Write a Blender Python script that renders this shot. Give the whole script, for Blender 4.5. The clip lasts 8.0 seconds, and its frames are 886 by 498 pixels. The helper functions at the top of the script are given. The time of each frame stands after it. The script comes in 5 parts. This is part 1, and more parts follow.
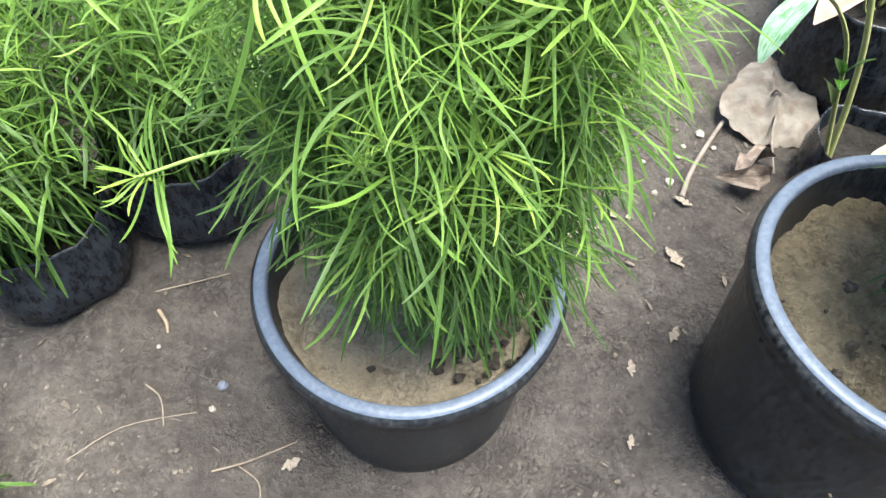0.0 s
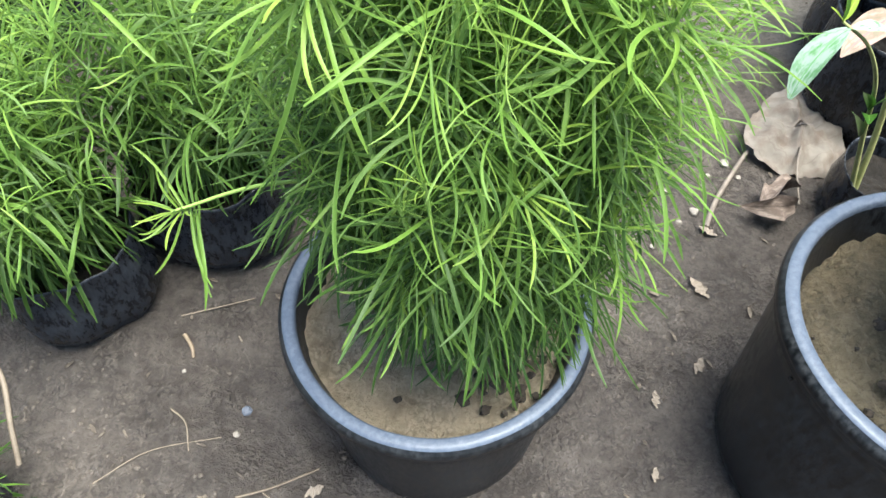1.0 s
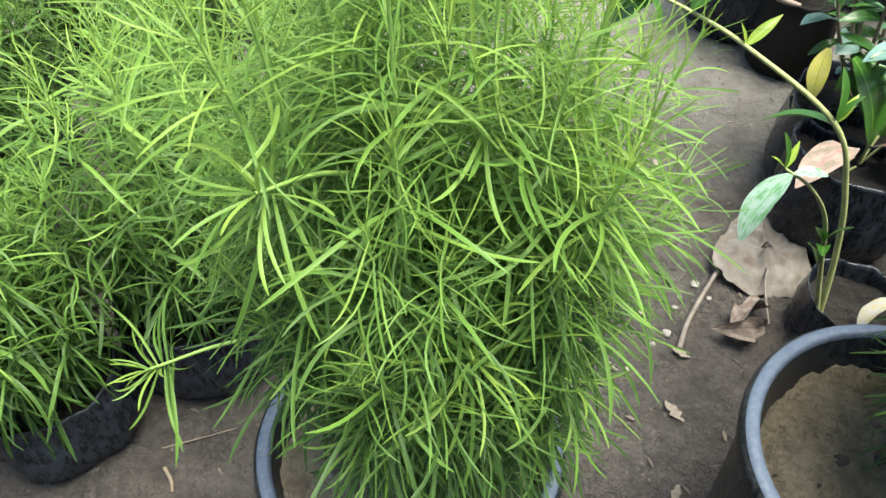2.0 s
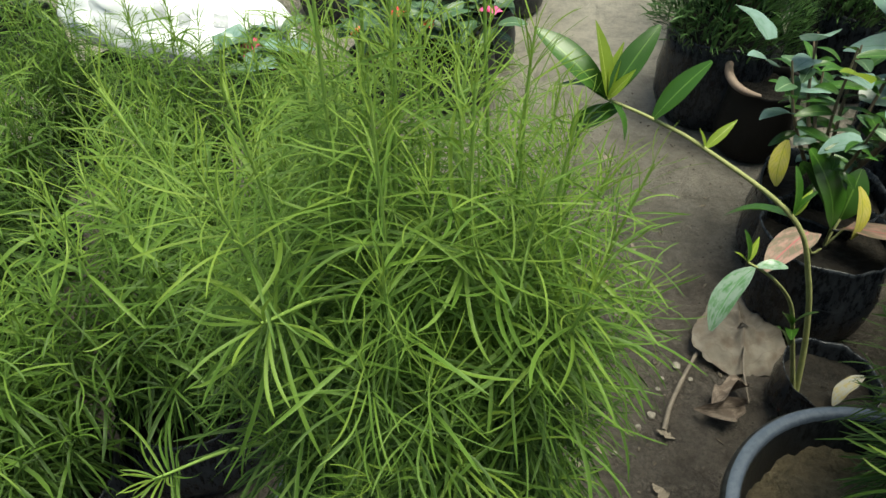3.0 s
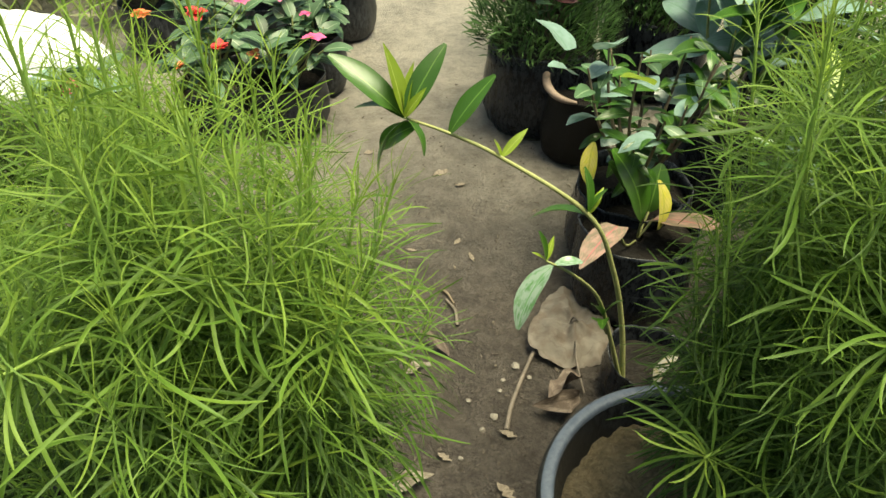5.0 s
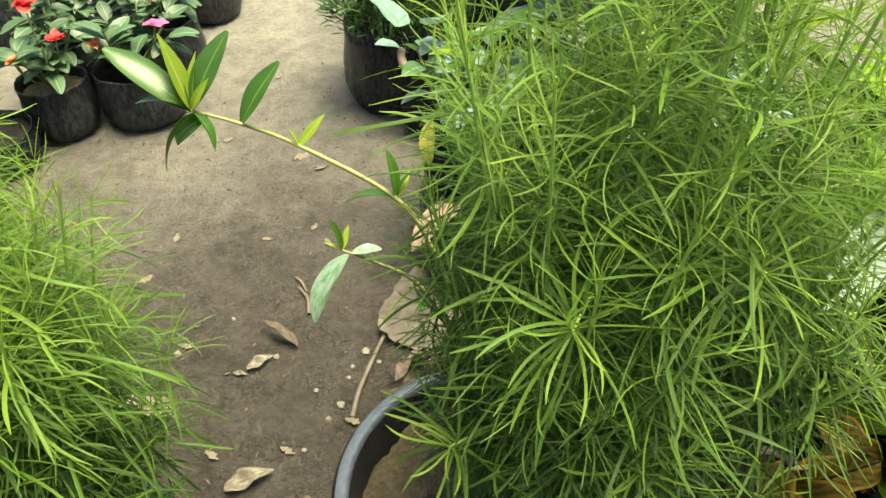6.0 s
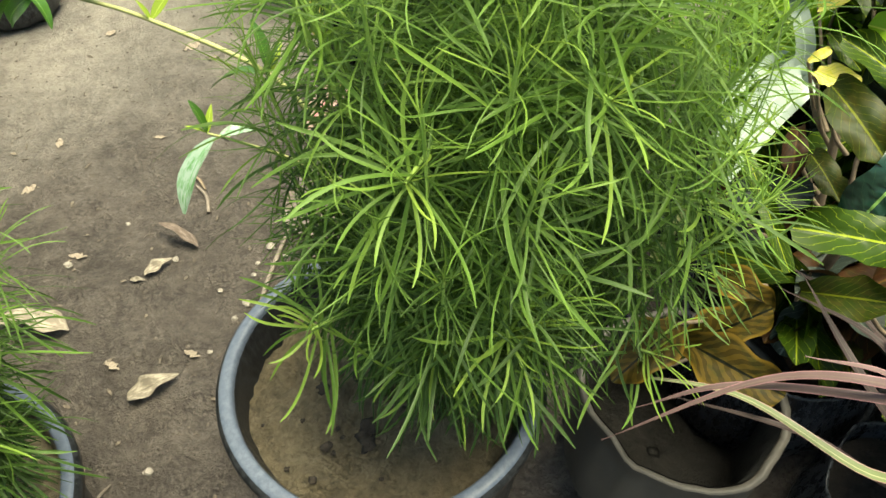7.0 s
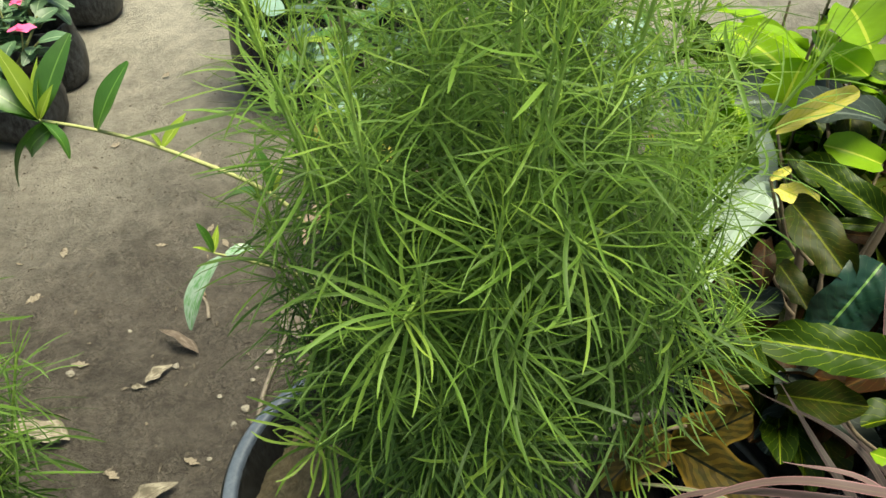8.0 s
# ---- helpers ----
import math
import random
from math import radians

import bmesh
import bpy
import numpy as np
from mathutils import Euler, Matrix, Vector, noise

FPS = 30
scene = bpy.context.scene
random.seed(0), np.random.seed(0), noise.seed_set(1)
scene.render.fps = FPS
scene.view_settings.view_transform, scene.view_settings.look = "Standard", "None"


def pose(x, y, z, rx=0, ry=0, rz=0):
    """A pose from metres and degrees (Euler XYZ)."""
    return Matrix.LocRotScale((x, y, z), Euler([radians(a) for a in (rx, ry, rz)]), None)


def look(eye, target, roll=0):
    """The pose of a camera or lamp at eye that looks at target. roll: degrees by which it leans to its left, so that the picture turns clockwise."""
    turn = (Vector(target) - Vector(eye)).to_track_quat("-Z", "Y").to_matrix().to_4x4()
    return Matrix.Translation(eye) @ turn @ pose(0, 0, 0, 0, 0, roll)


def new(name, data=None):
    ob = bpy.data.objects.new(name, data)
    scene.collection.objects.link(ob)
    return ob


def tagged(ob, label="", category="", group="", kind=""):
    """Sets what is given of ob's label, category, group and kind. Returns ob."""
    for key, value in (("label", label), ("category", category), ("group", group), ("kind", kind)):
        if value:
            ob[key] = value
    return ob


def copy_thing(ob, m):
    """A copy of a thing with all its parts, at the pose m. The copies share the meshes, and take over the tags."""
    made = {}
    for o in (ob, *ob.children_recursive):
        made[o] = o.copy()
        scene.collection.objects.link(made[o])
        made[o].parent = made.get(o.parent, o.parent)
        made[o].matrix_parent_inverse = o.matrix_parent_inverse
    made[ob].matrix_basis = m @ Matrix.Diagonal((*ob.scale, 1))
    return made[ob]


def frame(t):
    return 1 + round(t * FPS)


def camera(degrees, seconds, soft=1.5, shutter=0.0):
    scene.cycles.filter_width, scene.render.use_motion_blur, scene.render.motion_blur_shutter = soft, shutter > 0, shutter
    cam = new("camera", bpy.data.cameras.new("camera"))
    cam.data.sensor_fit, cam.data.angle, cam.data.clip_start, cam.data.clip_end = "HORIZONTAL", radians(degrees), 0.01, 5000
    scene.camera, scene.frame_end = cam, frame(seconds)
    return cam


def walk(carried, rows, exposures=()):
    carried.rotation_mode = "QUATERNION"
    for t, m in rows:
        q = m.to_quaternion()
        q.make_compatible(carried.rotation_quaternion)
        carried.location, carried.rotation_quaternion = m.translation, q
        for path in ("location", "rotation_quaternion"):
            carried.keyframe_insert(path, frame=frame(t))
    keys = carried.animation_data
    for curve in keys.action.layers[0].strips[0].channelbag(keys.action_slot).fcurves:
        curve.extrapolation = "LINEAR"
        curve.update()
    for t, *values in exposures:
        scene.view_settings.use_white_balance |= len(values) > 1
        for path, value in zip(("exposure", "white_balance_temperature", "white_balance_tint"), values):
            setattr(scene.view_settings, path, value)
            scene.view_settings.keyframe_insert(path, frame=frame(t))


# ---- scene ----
cam = camera(60.58, 8.0, soft=1.5)
walk(cam, [
    (0.0, look((0.0419, 0.0241, 0.7872), (0.0320, 0.5862, -0.0398), 1.60)),
    (0.5, look((0.0280, 0.0319, 0.7909), (0.0051, 0.5962, -0.0344), 1.00)),
    (1.0, look((0.0291, 0.0329, 0.7976), (-0.0006, 0.6118, -0.0172), 0.69)),
    (1.5, look((0.0414, 0.0405, 0.8157), (0.0092, 0.6620, 0.0330), 0.68)),
    (2.0, look((0.0533, 0.0512, 0.8479), (0.0217, 0.7250, 0.1097), 0.05)),
    (2.2, look((0.0537, 0.0526, 0.8656), (0.0248, 0.7543, 0.1537), -0.03)),
    (3.3, look((0.0577, 0.0294, 0.9161), (0.0411, 0.7945, 0.2723), -1.13)),
    (3.5, look((0.0584, 0.0258, 0.9270), (0.0419, 0.8100, 0.3067), -1.58)),
    (4.0, look((0.0646, 0.0372, 0.9169), (0.1094, 0.8245, 0.3019), -0.38)),
    (4.2, look((0.0762, 0.0373, 0.9142), (0.1493, 0.8212, 0.2976), 0.23)),
    (5.3, look((0.1762, 0.0169, 0.9053), (0.3210, 0.7504, 0.2413), 0.72)),
    (5.5, look((0.2113, 0.0203, 0.9031), (0.3682, 0.7451, 0.2323), 0.58)),
    (6.0, look((0.2968, 0.0123, 0.9129), (0.4925, 0.7220, 0.2362), 0.73)),
    (6.5, look((0.3521, 0.0108, 0.8873), (0.5970, 0.6714, 0.1776), 0.60)),
    (7.0, look((0.3665, 0.0115, 0.8591), (0.5940, 0.6096, 0.0907), 0.35)),
    (7.5, look((0.3652, 0.0098, 0.8845), (0.6189, 0.6451, 0.1552), 0.53)),
    (8.0, look((0.3620, 0.0041, 0.9074), (0.6288, 0.6745, 0.2151), -0.10)),
], exposures=[(0.0, 2.27, 6150, 5), (1.5, 1.82, 6100, 4), (2.2, 1.53, 6350, 1), (3.3, 0.41, 7100, -6), (4.2, 0.46, 7500, -6), (5.3, 1.22, 8400, -7), (6.0, 1.43, 8300, -7), (6.5, 1.1, 8200, -6), (7.0, 1.64, 7800, -5), (7.5, 1.42, 7700, -6), (8.0, 1.1, 7600, -7)])

# ---- world and light ----
world = bpy.data.worlds.new("overcast_sky")
scene.world = world
world.use_nodes = True
wn, wl = world.node_tree.nodes, world.node_tree.links
sky = wn.new("ShaderNodeTexSky")
sky.sky_type = "NISHITA"
sky.sun_disc = False
sky.sun_elevation, sky.sun_rotation = radians(83), radians(77)
sky.dust_density, sky.air_density, sky.ozone_density = 3.0, 1.2, 1.0
wl.new(sky.outputs[0], wn["Background"].inputs[0])
wn["Background"].inputs[1].default_value = 0.095
sun = new("sun", bpy.data.lights.new("sun", "SUN"))
sun.data.energy, sun.data.angle, sun.data.color = 4.6, radians(34), (1.0, 0.95, 0.86)
sun.matrix_world = look((0.85, -0.15, 4.3), (0.0, 0.0, 0.0))


# ---- materials ----
def mat(name, rough=0.6):
    m = bpy.data.materials.new(name)
    m.use_nodes = True
    n, l = m.node_tree.nodes, m.node_tree.links
    p = n["Principled BSDF"]
    p.inputs["Roughness"].default_value = rough
    return m, n, l, p


def noise_tex(n, l, scale, detail=4.0, rough=0.6, coords=None, stretch=None):
    t = n.new("ShaderNodeTexNoise")
    t.inputs["Scale"].default_value, t.inputs["Detail"].default_value, t.inputs["Roughness"].default_value = scale, detail, rough
    if coords is not None:
        if stretch:
            mp = n.new("ShaderNodeMapping")
            mp.inputs["Scale"].default_value = stretch
            l.new(coords, mp.inputs[0])
            coords = mp.outputs[0]
        l.new(coords, t.inputs["Vector"])
    return t.outputs["Fac"]


def ramp(n, l, fac, stops):
    r = n.new("ShaderNodeValToRGB")
    e = r.color_ramp.elements
    while len(e) < len(stops):
        e.new(0.5)
    for k, (pos, col) in zip(e, stops):
        k.position, k.color = pos, (*col, 1) if len(col) == 3 else col
    l.new(fac, r.inputs[0])
    return r.outputs[0]


def grey(v):
    return (v, v, v)


def mixc(n, l, fac, a, b, mode="MIX"):
    m = n.new("ShaderNodeMix")
    m.data_type, m.blend_type = "RGBA", mode
    for sock, v in ((m.inputs[0], fac), (m.inputs[6], a), (m.inputs[7], b)):
        if isinstance(v, (int, float)):
            sock.default_value = v
        elif isinstance(v, tuple):
            sock.default_value = (*v, 1)
        else:
            l.new(v, sock)
    return m.outputs[2]


def math_node(n, l, op, a, b=0.0):
    m = n.new("ShaderNodeMath")
    m.operation = op
    for s, v in zip(m.inputs, (a, b)):
        if isinstance(v, (int, float)):
            s.default_value = v
        else:
            l.new(v, s)
    return m.outputs[0]


def bump(n, l, p, height, strength, dist):
    b = n.new("ShaderNodeBump")
    b.inputs["Strength"].default_value, b.inputs["Distance"].default_value = strength, dist
    l.new(height, b.inputs["Height"])
    l.new(b.outputs[0], p.inputs["Normal"])


def world_pos(n):
    return n.new("ShaderNodeNewGeometry").outputs["Position"]


def obj_pos(n):
    return n.new("ShaderNodeTexCoord").outputs["Object"]


def chance(n, l):
    """A number of its own for each island of each object."""
    a = n.new("ShaderNodeNewGeometry").outputs["Random Per Island"]
    b = n.new("ShaderNodeObjectInfo").outputs["Random"]
    return math_node(n, l, "FRACT", math_node(n, l, "ADD", a, b))


def through_light(n, l, p, colour, share):
    """Lets part of the light through a leaf."""
    t = n.new("ShaderNodeBsdfTranslucent")
    l.new(colour, t.inputs[0])
    m = n.new("ShaderNodeMixShader")
    m.inputs[0].default_value = share
    l.new(p.outputs[0], m.inputs[1])
    l.new(t.outputs[0], m.inputs[2])
    l.new(m.outputs[0], n["Material Output"].inputs[0])


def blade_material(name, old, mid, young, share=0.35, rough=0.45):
    """Narrow green leaves; the attribute 'tone' runs from old and darkened (0) to young (1)."""
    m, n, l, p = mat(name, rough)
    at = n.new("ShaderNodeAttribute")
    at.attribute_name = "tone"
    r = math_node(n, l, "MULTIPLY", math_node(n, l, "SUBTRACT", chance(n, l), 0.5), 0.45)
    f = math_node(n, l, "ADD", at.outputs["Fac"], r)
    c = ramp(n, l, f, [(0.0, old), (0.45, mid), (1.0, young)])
    fine = noise_tex(n, l, 90.0, 3.0, 0.6, world_pos(n))
    c = mixc(n, l, math_node(n, l, "MULTIPLY", fine, 0.35), c, tuple(0.6 * v for v in mid))
    sp = n.new("ShaderNodeSeparateXYZ")
    l.new(n.new("ShaderNodeUVMap").outputs[0], sp.inputs[0])
    off = math_node(n, l, "ABSOLUTE", math_node(n, l, "SUBTRACT", sp.outputs[1], 0.5))
    pale = tuple(0.55 * v + 0.45 * w for v, w in zip(young, (0.34, 0.42, 0.26)))
    c = mixc(n, l, ramp(n, l, off, [(0.30, grey(0.0)), (0.5, grey(0.24))]), c, pale)
    l.new(c, p.inputs["Base Color"])
    p.inputs["Specular IOR Level"].default_value = 0.28
    through_light(n, l, p, c, share)
    return m


def leaf_material(name, base, vein, vein_width=0.05, side_veins=9.0, blotch=None, rough=0.35, share=0.2, mid_only=False, edge=None, side_width=0.045, gloss=0.4):
    """Broad leaves with a midrib and side veins; u runs along the leaf and v across it."""
    m, n, l, p = mat(name, rough)
    p.inputs["Specular IOR Level"].default_value = gloss
    uv = n.new("ShaderNodeUVMap").outputs[0]
    sp = n.new("ShaderNodeSeparateXYZ")
    l.new(uv, sp.inputs[0])
    u, v = sp.outputs[0], sp.outputs[1]
    off = math_node(n, l, "ABSOLUTE", math_node(n, l, "SUBTRACT", v, 0.5))
    rib = math_node(n, l, "LESS_THAN", off, vein_width * 0.55)
    w = noise_tex(n, l, 6.0, 2.0, 0.5, uv)
    along = math_node(n, l, "SUBTRACT", math_node(n, l, "MULTIPLY", u, side_veins), math_node(n, l, "MULTIPLY", off, side_veins * 0.75))
    along = math_node(n, l, "ADD", along, math_node(n, l, "MULTIPLY", w, 0.8))
    tooth = math_node(n, l, "ABSOLUTE", math_node(n, l, "SUBTRACT", math_node(n, l, "FRACT", along), 0.5))
    side = math_node(n, l, "LESS_THAN", tooth, side_width if not mid_only else 0.03)
    lines = math_node(n, l, "MAXIMUM", rib, math_node(n, l, "MULTIPLY", side, 0.5 if not mid_only else 0.07))
    grain = noise_tex(n, l, 40.0, 4.0, 0.6, world_pos(n))
    c = mixc(n, l, grain, base, tuple(0.55 * x for x in base))
    if blotch:
        bl = ramp(n, l, noise_tex(n, l, 5.0, 4.0, 0.6, uv), [(0.45, grey(0.0)), (0.62, grey(1.0))])
        c = mixc(n, l, bl, c, blotch)
    c = mixc(n, l, lines, c, vein)
    if edge:
        ed = ramp(n, l, off, [(0.40, grey(0.0)), (0.46, grey(1.0))])
        c = mixc(n, l, ed, c, edge)
    hue = n.new("ShaderNodeHueSaturation")
    l.new(math_node(n, l, "ADD", math_node(n, l, "MULTIPLY", chance(n, l), 0.5), 0.75), hue.inputs["Value"])
    l.new(c, hue.inputs["Color"])
    c = hue.outputs[0]
    l.new(c, p.inputs["Base Color"])
    bump(n, l, p, math_node(n, l, "ADD", lines, math_node(n, l, "MULTIPLY", grain, 0.6)), 0.35, 0.002)
    through_light(n, l, p, c, share)
    return m


def soil_material(name, dark, mid, light, scale=1.0, rough=0.95, dry=None):
    m, n, l, p = mat(name, rough)
    pos = world_pos(n)
    big = noise_tex(n, l, 6.0 * scale, 5.0, 0.7, pos)
    lump = noise_tex(n, l, 24.0 * scale, 7.0, 0.78, pos)
    small = noise_tex(n, l, 85.0 * scale, 6.0, 0.8, pos)
    grit = noise_tex(n, l, 330.0 * scale, 3.0, 0.7, pos)
    f = math_node(n, l, "ADD", math_node(n, l, "MULTIPLY", big, 0.40), math_node(n, l, "MULTIPLY", lump, 0.35))
    f = math_node(n, l, "ADD", f, math_node(n, l, "MULTIPLY", small, 0.25))
    c = ramp(n, l, f, [(0.36, dark), (0.49, mid), (0.63, light)])
    c = mixc(n, l, ramp(n, l, small, [(0.30, grey(0.55)), (0.44, grey(0.0))]), c, tuple(0.65 * v for v in dark))
    c = mixc(n, l, ramp(n, l, small, [(0.55, grey(0.0)), (0.75, grey(0.4))]), c, light)
    c = mixc(n, l, ramp(n, l, grit, [(0.66, grey(0.0)), (0.78, grey(0.3))]), c, tuple(min(1, 1.4 * v) for v in light))
    # crumbs, with the shade of their gaps and of scattered pits painted dark
    bend = n.new("ShaderNodeMix")
    bend.data_type = "VECTOR"
    bend.inputs[0].default_value = 0.012 / scale
    l.new(pos, bend.inputs[4])
    wob = n.new("ShaderNodeTexNoise")
    wob.inputs["Scale"].default_value = 70.0 * scale
    l.new(pos, wob.inputs["Vector"])
    l.new(wob.outputs["Color"], bend.inputs[5])
    cells = []
    for size in (75.0, 190.0):
        vo = n.new("ShaderNodeTexVoronoi")
        vo.inputs["Scale"].default_value = size * scale
        l.new(bend.outputs[1], vo.inputs["Vector"])
        cells.append(vo.outputs["Distance"])
    patch = ramp(n, l, noise_tex(n, l, 17.0 * scale, 4.0, 0.7, pos), [(0.40, grey(0.15)), (0.62, grey(1.0))])
    gaps = math_node(n, l, "MULTIPLY", ramp(n, l, cells[1], [(0.48, grey(0.0)), (0.72, grey(1.0))]), patch)
    gaps = math_node(n, l, "MAXIMUM", gaps, math_node(n, l, "MULTIPLY", ramp(n, l, cells[0], [(0.52, grey(0.0)), (0.74, grey(0.9))]), patch))
    pits = math_node(n, l, "MULTIPLY", ramp(n, l, cells[0], [(0.10, grey(1.0)), (0.22, grey(0.0))]), ramp(n, l, lump, [(0.54, grey(0.0)), (0.60, grey(1.0))]))
    gaps = math_node(n, l, "MAXIMUM", gaps, pits)
    c = mixc(n, l, math_node(n, l, "MULTIPLY", gaps, 0.55), c, tuple(0.45 * v for v in dark))
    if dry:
        # the trodden path is drier further along; its brighter light there is painted paler
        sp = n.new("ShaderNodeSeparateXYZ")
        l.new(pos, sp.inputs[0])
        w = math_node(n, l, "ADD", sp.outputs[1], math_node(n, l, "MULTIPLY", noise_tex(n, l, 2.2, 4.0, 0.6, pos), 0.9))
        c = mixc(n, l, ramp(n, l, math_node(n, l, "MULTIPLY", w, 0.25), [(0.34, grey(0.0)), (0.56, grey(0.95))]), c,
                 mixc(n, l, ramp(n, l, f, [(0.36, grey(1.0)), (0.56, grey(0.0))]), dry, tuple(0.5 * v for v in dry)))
    l.new(c, p.inputs["Base Color"])
    p.inputs["Specular IOR Level"].default_value = 0.4
    h = math_node(n, l, "ADD", math_node(n, l, "MULTIPLY", lump, 2.2), math_node(n, l, "MULTIPLY", small, 1.25))
    h = math_node(n, l, "ADD", h, math_node(n, l, "MULTIPLY", grit, 0.35))
    h = math_node(n, l, "SUBTRACT", h, math_node(n, l, "MULTIPLY", gaps, 0.35))
    bump(n, l, p, h, 1.0, 0.019 / scale)
    return m


def plastic_material(name, base, dust, amount=0.5, rough=0.4, scale=1.0, stretch=(1, 1, 1)):
    """Black nursery plastic, scuffed and dusty."""
    m, n, l, p = mat(name, rough)
    pos = obj_pos(n)
    cloud = noise_tex(n, l, 9.0 * scale, 5.0, 0.65, pos)
    scuff = noise_tex(n, l, 150.0 * scale, 8.0, 0.72, pos, stretch)
    speck = noise_tex(n, l, 240.0 * scale, 2.0, 0.6, pos)
    f = math_node(n, l, "MULTIPLY", ramp(n, l, cloud, [(0.35, grey(0.35)), (0.62, grey(1.0))]), ramp(n, l, scuff, [(0.40, grey(0.0)), (0.78, grey(1.0))]))
    scratch = noise_tex(n, l, 30.0 * scale, 4.0, 0.7, pos, (1.0, 1.0, 7.0))
    f = math_node(n, l, "ADD", f, math_node(n, l, "MULTIPLY", ramp(n, l, speck, [(0.64, grey(0.0)), (0.74, grey(1.0))]), 0.14))
    f = math_node(n, l, "ADD", f, math_node(n, l, "MULTIPLY", ramp(n, l, scratch, [(0.62, grey(0.0)), (0.72, grey(1.0))]), 0.35))
    c = mixc(n, l, math_node(n, l, "MULTIPLY", f, amount), base, dust)
    l.new(c, p.inputs["Base Color"])
    p.inputs["Specular IOR Level"].default_value = 0.26
    l.new(math_node(n, l, "ADD", math_node(n, l, "MULTIPLY", f, 0.4), rough), p.inputs["Roughness"])
    bump(n, l, p, math_node(n, l, "ADD", scuff, math_node(n, l, "MULTIPLY", cloud, 2.0)), 0.12, 0.002)
    return m


def plain_material(name, a, b, scale, rough=0.7, share=0.0, strength=0.3):
    m, n, l, p = mat(name, rough)
    pos = obj_pos(n)
    f = noise_tex(n, l, scale, 5.0, 0.65, pos)
    g = noise_tex(n, l, scale * 7, 4.0, 0.6, pos)
    c = mixc(n, l, ramp(n, l, math_node(n, l, "ADD", math_node(n, l, "MULTIPLY", f, 0.7), math_node(n, l, "MULTIPLY", g, 0.3)), [(0.35, grey(0.0)), (0.65, grey(1.0))]), a, b)
    l.new(c, p.inputs["Base Color"])
    bump(n, l, p, g, strength, 0.002)
    if share:
        through_light(n, l, p, c, share)
    return m


# old end darkened for the painted shade low and deep in the bushes
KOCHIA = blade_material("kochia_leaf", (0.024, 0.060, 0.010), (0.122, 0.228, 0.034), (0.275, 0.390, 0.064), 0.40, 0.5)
KOCHIA_STEM = plain_material("kochia_stem", (0.20, 0.34, 0.06), (0.32, 0.44, 0.10), 40.0)
# dry also carries the brighter light painted along the far path
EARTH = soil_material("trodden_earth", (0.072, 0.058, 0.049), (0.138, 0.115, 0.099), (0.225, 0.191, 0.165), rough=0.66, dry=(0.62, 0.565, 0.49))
SAND = soil_material("sandy_potting_soil", (0.34, 0.265, 0.175), (0.52, 0.42, 0.29), (0.64, 0.53, 0.385), 1.2)
MUDDY = soil_material("damp_sandy_soil", (0.14, 0.11, 0.066), (0.265, 0.212, 0.13), (0.38, 0.31, 0.20), 1.1)
COMPOST = soil_material("dark_compost", (0.009, 0.007, 0.005), (0.020, 0.015, 0.011), (0.045, 0.034, 0.025), 2.0)
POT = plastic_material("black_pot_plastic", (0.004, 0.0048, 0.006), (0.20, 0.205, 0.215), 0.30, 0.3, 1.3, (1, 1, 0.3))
# worn plastic of the rims, paler and bluer for a painted sky sheen
RIM = plastic_material("worn_sheen_rim_plastic", (0.074, 0.091, 0.125), (0.32, 0.355, 0.42), 0.28, 0.32, 1.2)
POLY = plastic_material("black_film", (0.004, 0.005, 0.0075), (0.20, 0.225, 0.27), 0.34, 0.22, 0.8, (1, 1, 0.4))
DUSTYPOLY = plastic_material("dusty_film", (0.010, 0.011, 0.013), (0.20, 0.21, 0.23), 0.6, 0.35, 0.8, (1, 1, 0.4))
BROWNPOLY = plastic_material("muddy_film", (0.005, 0.004, 0.0035), (0.035, 0.027, 0.022), 0.3, 0.6, 0.8)
GREYPOLY = plastic_material("grey_film", (0.055, 0.050, 0.044), (0.15, 0.14, 0.125), 0.5, 0.5, 0.6)
# near-black that paints the deep shade inside the open grey bag
BAGSHADE = soil_material("bag_inside_shade", (0.006, 0.005, 0.004), (0.012, 0.010, 0.008), (0.022, 0.018, 0.014), 2.0)
SACK = plain_material("white_woven_plastic", (0.72, 0.74, 0.78), (0.86, 0.87, 0.90), 9.0, 0.5)
sn, sl = SACK.node_tree.nodes, SACK.node_tree.links
smear = ramp(sn, sl, noise_tex(sn, sl, 11.0, 3.0, 0.5, obj_pos(sn), (0.5, 1.0, 1.6)), [(0.63, grey(0.0)), (0.69, grey(0.75))])
paint = sn["Principled BSDF"].inputs["Base Color"]
sl.new(mixc(sn, sl, smear, paint.links[0].from_socket, (0.34, 0.36, 0.40)), paint)
INK = plain_material("faded_grey_print", (0.30, 0.31, 0.34), (0.5, 0.51, 0.54), 60.0)
DEADLEAF = leaf_material("dry_brown_leaf", (0.20, 0.175, 0.15), (0.12, 0.097, 0.08), 0.03, 5.0, (0.115, 0.09, 0.072), 0.85, 0.05)
DARKDEAD = leaf_material("dark_dry_leaf", (0.090, 0.064, 0.050), (0.05, 0.036, 0.029), 0.03, 6.0, (0.15, 0.117, 0.097), 0.8, 0.05)
STRAW = plain_material("dry_straw", (0.085, 0.066, 0.048), (0.165, 0.132, 0.098), 50.0)
CLOD = plain_material("damp_clod", (0.022, 0.017, 0.012), (0.06, 0.045, 0.032), 120.0, 0.95, 0.0, 1.0)
TWIG = plain_material("dry_twig", (0.085, 0.068, 0.055), (0.165, 0.137, 0.113), 60.0)
STONE = plain_material("pale_pebble", (0.13, 0.114, 0.096), (0.25, 0.222, 0.19), 80.0)
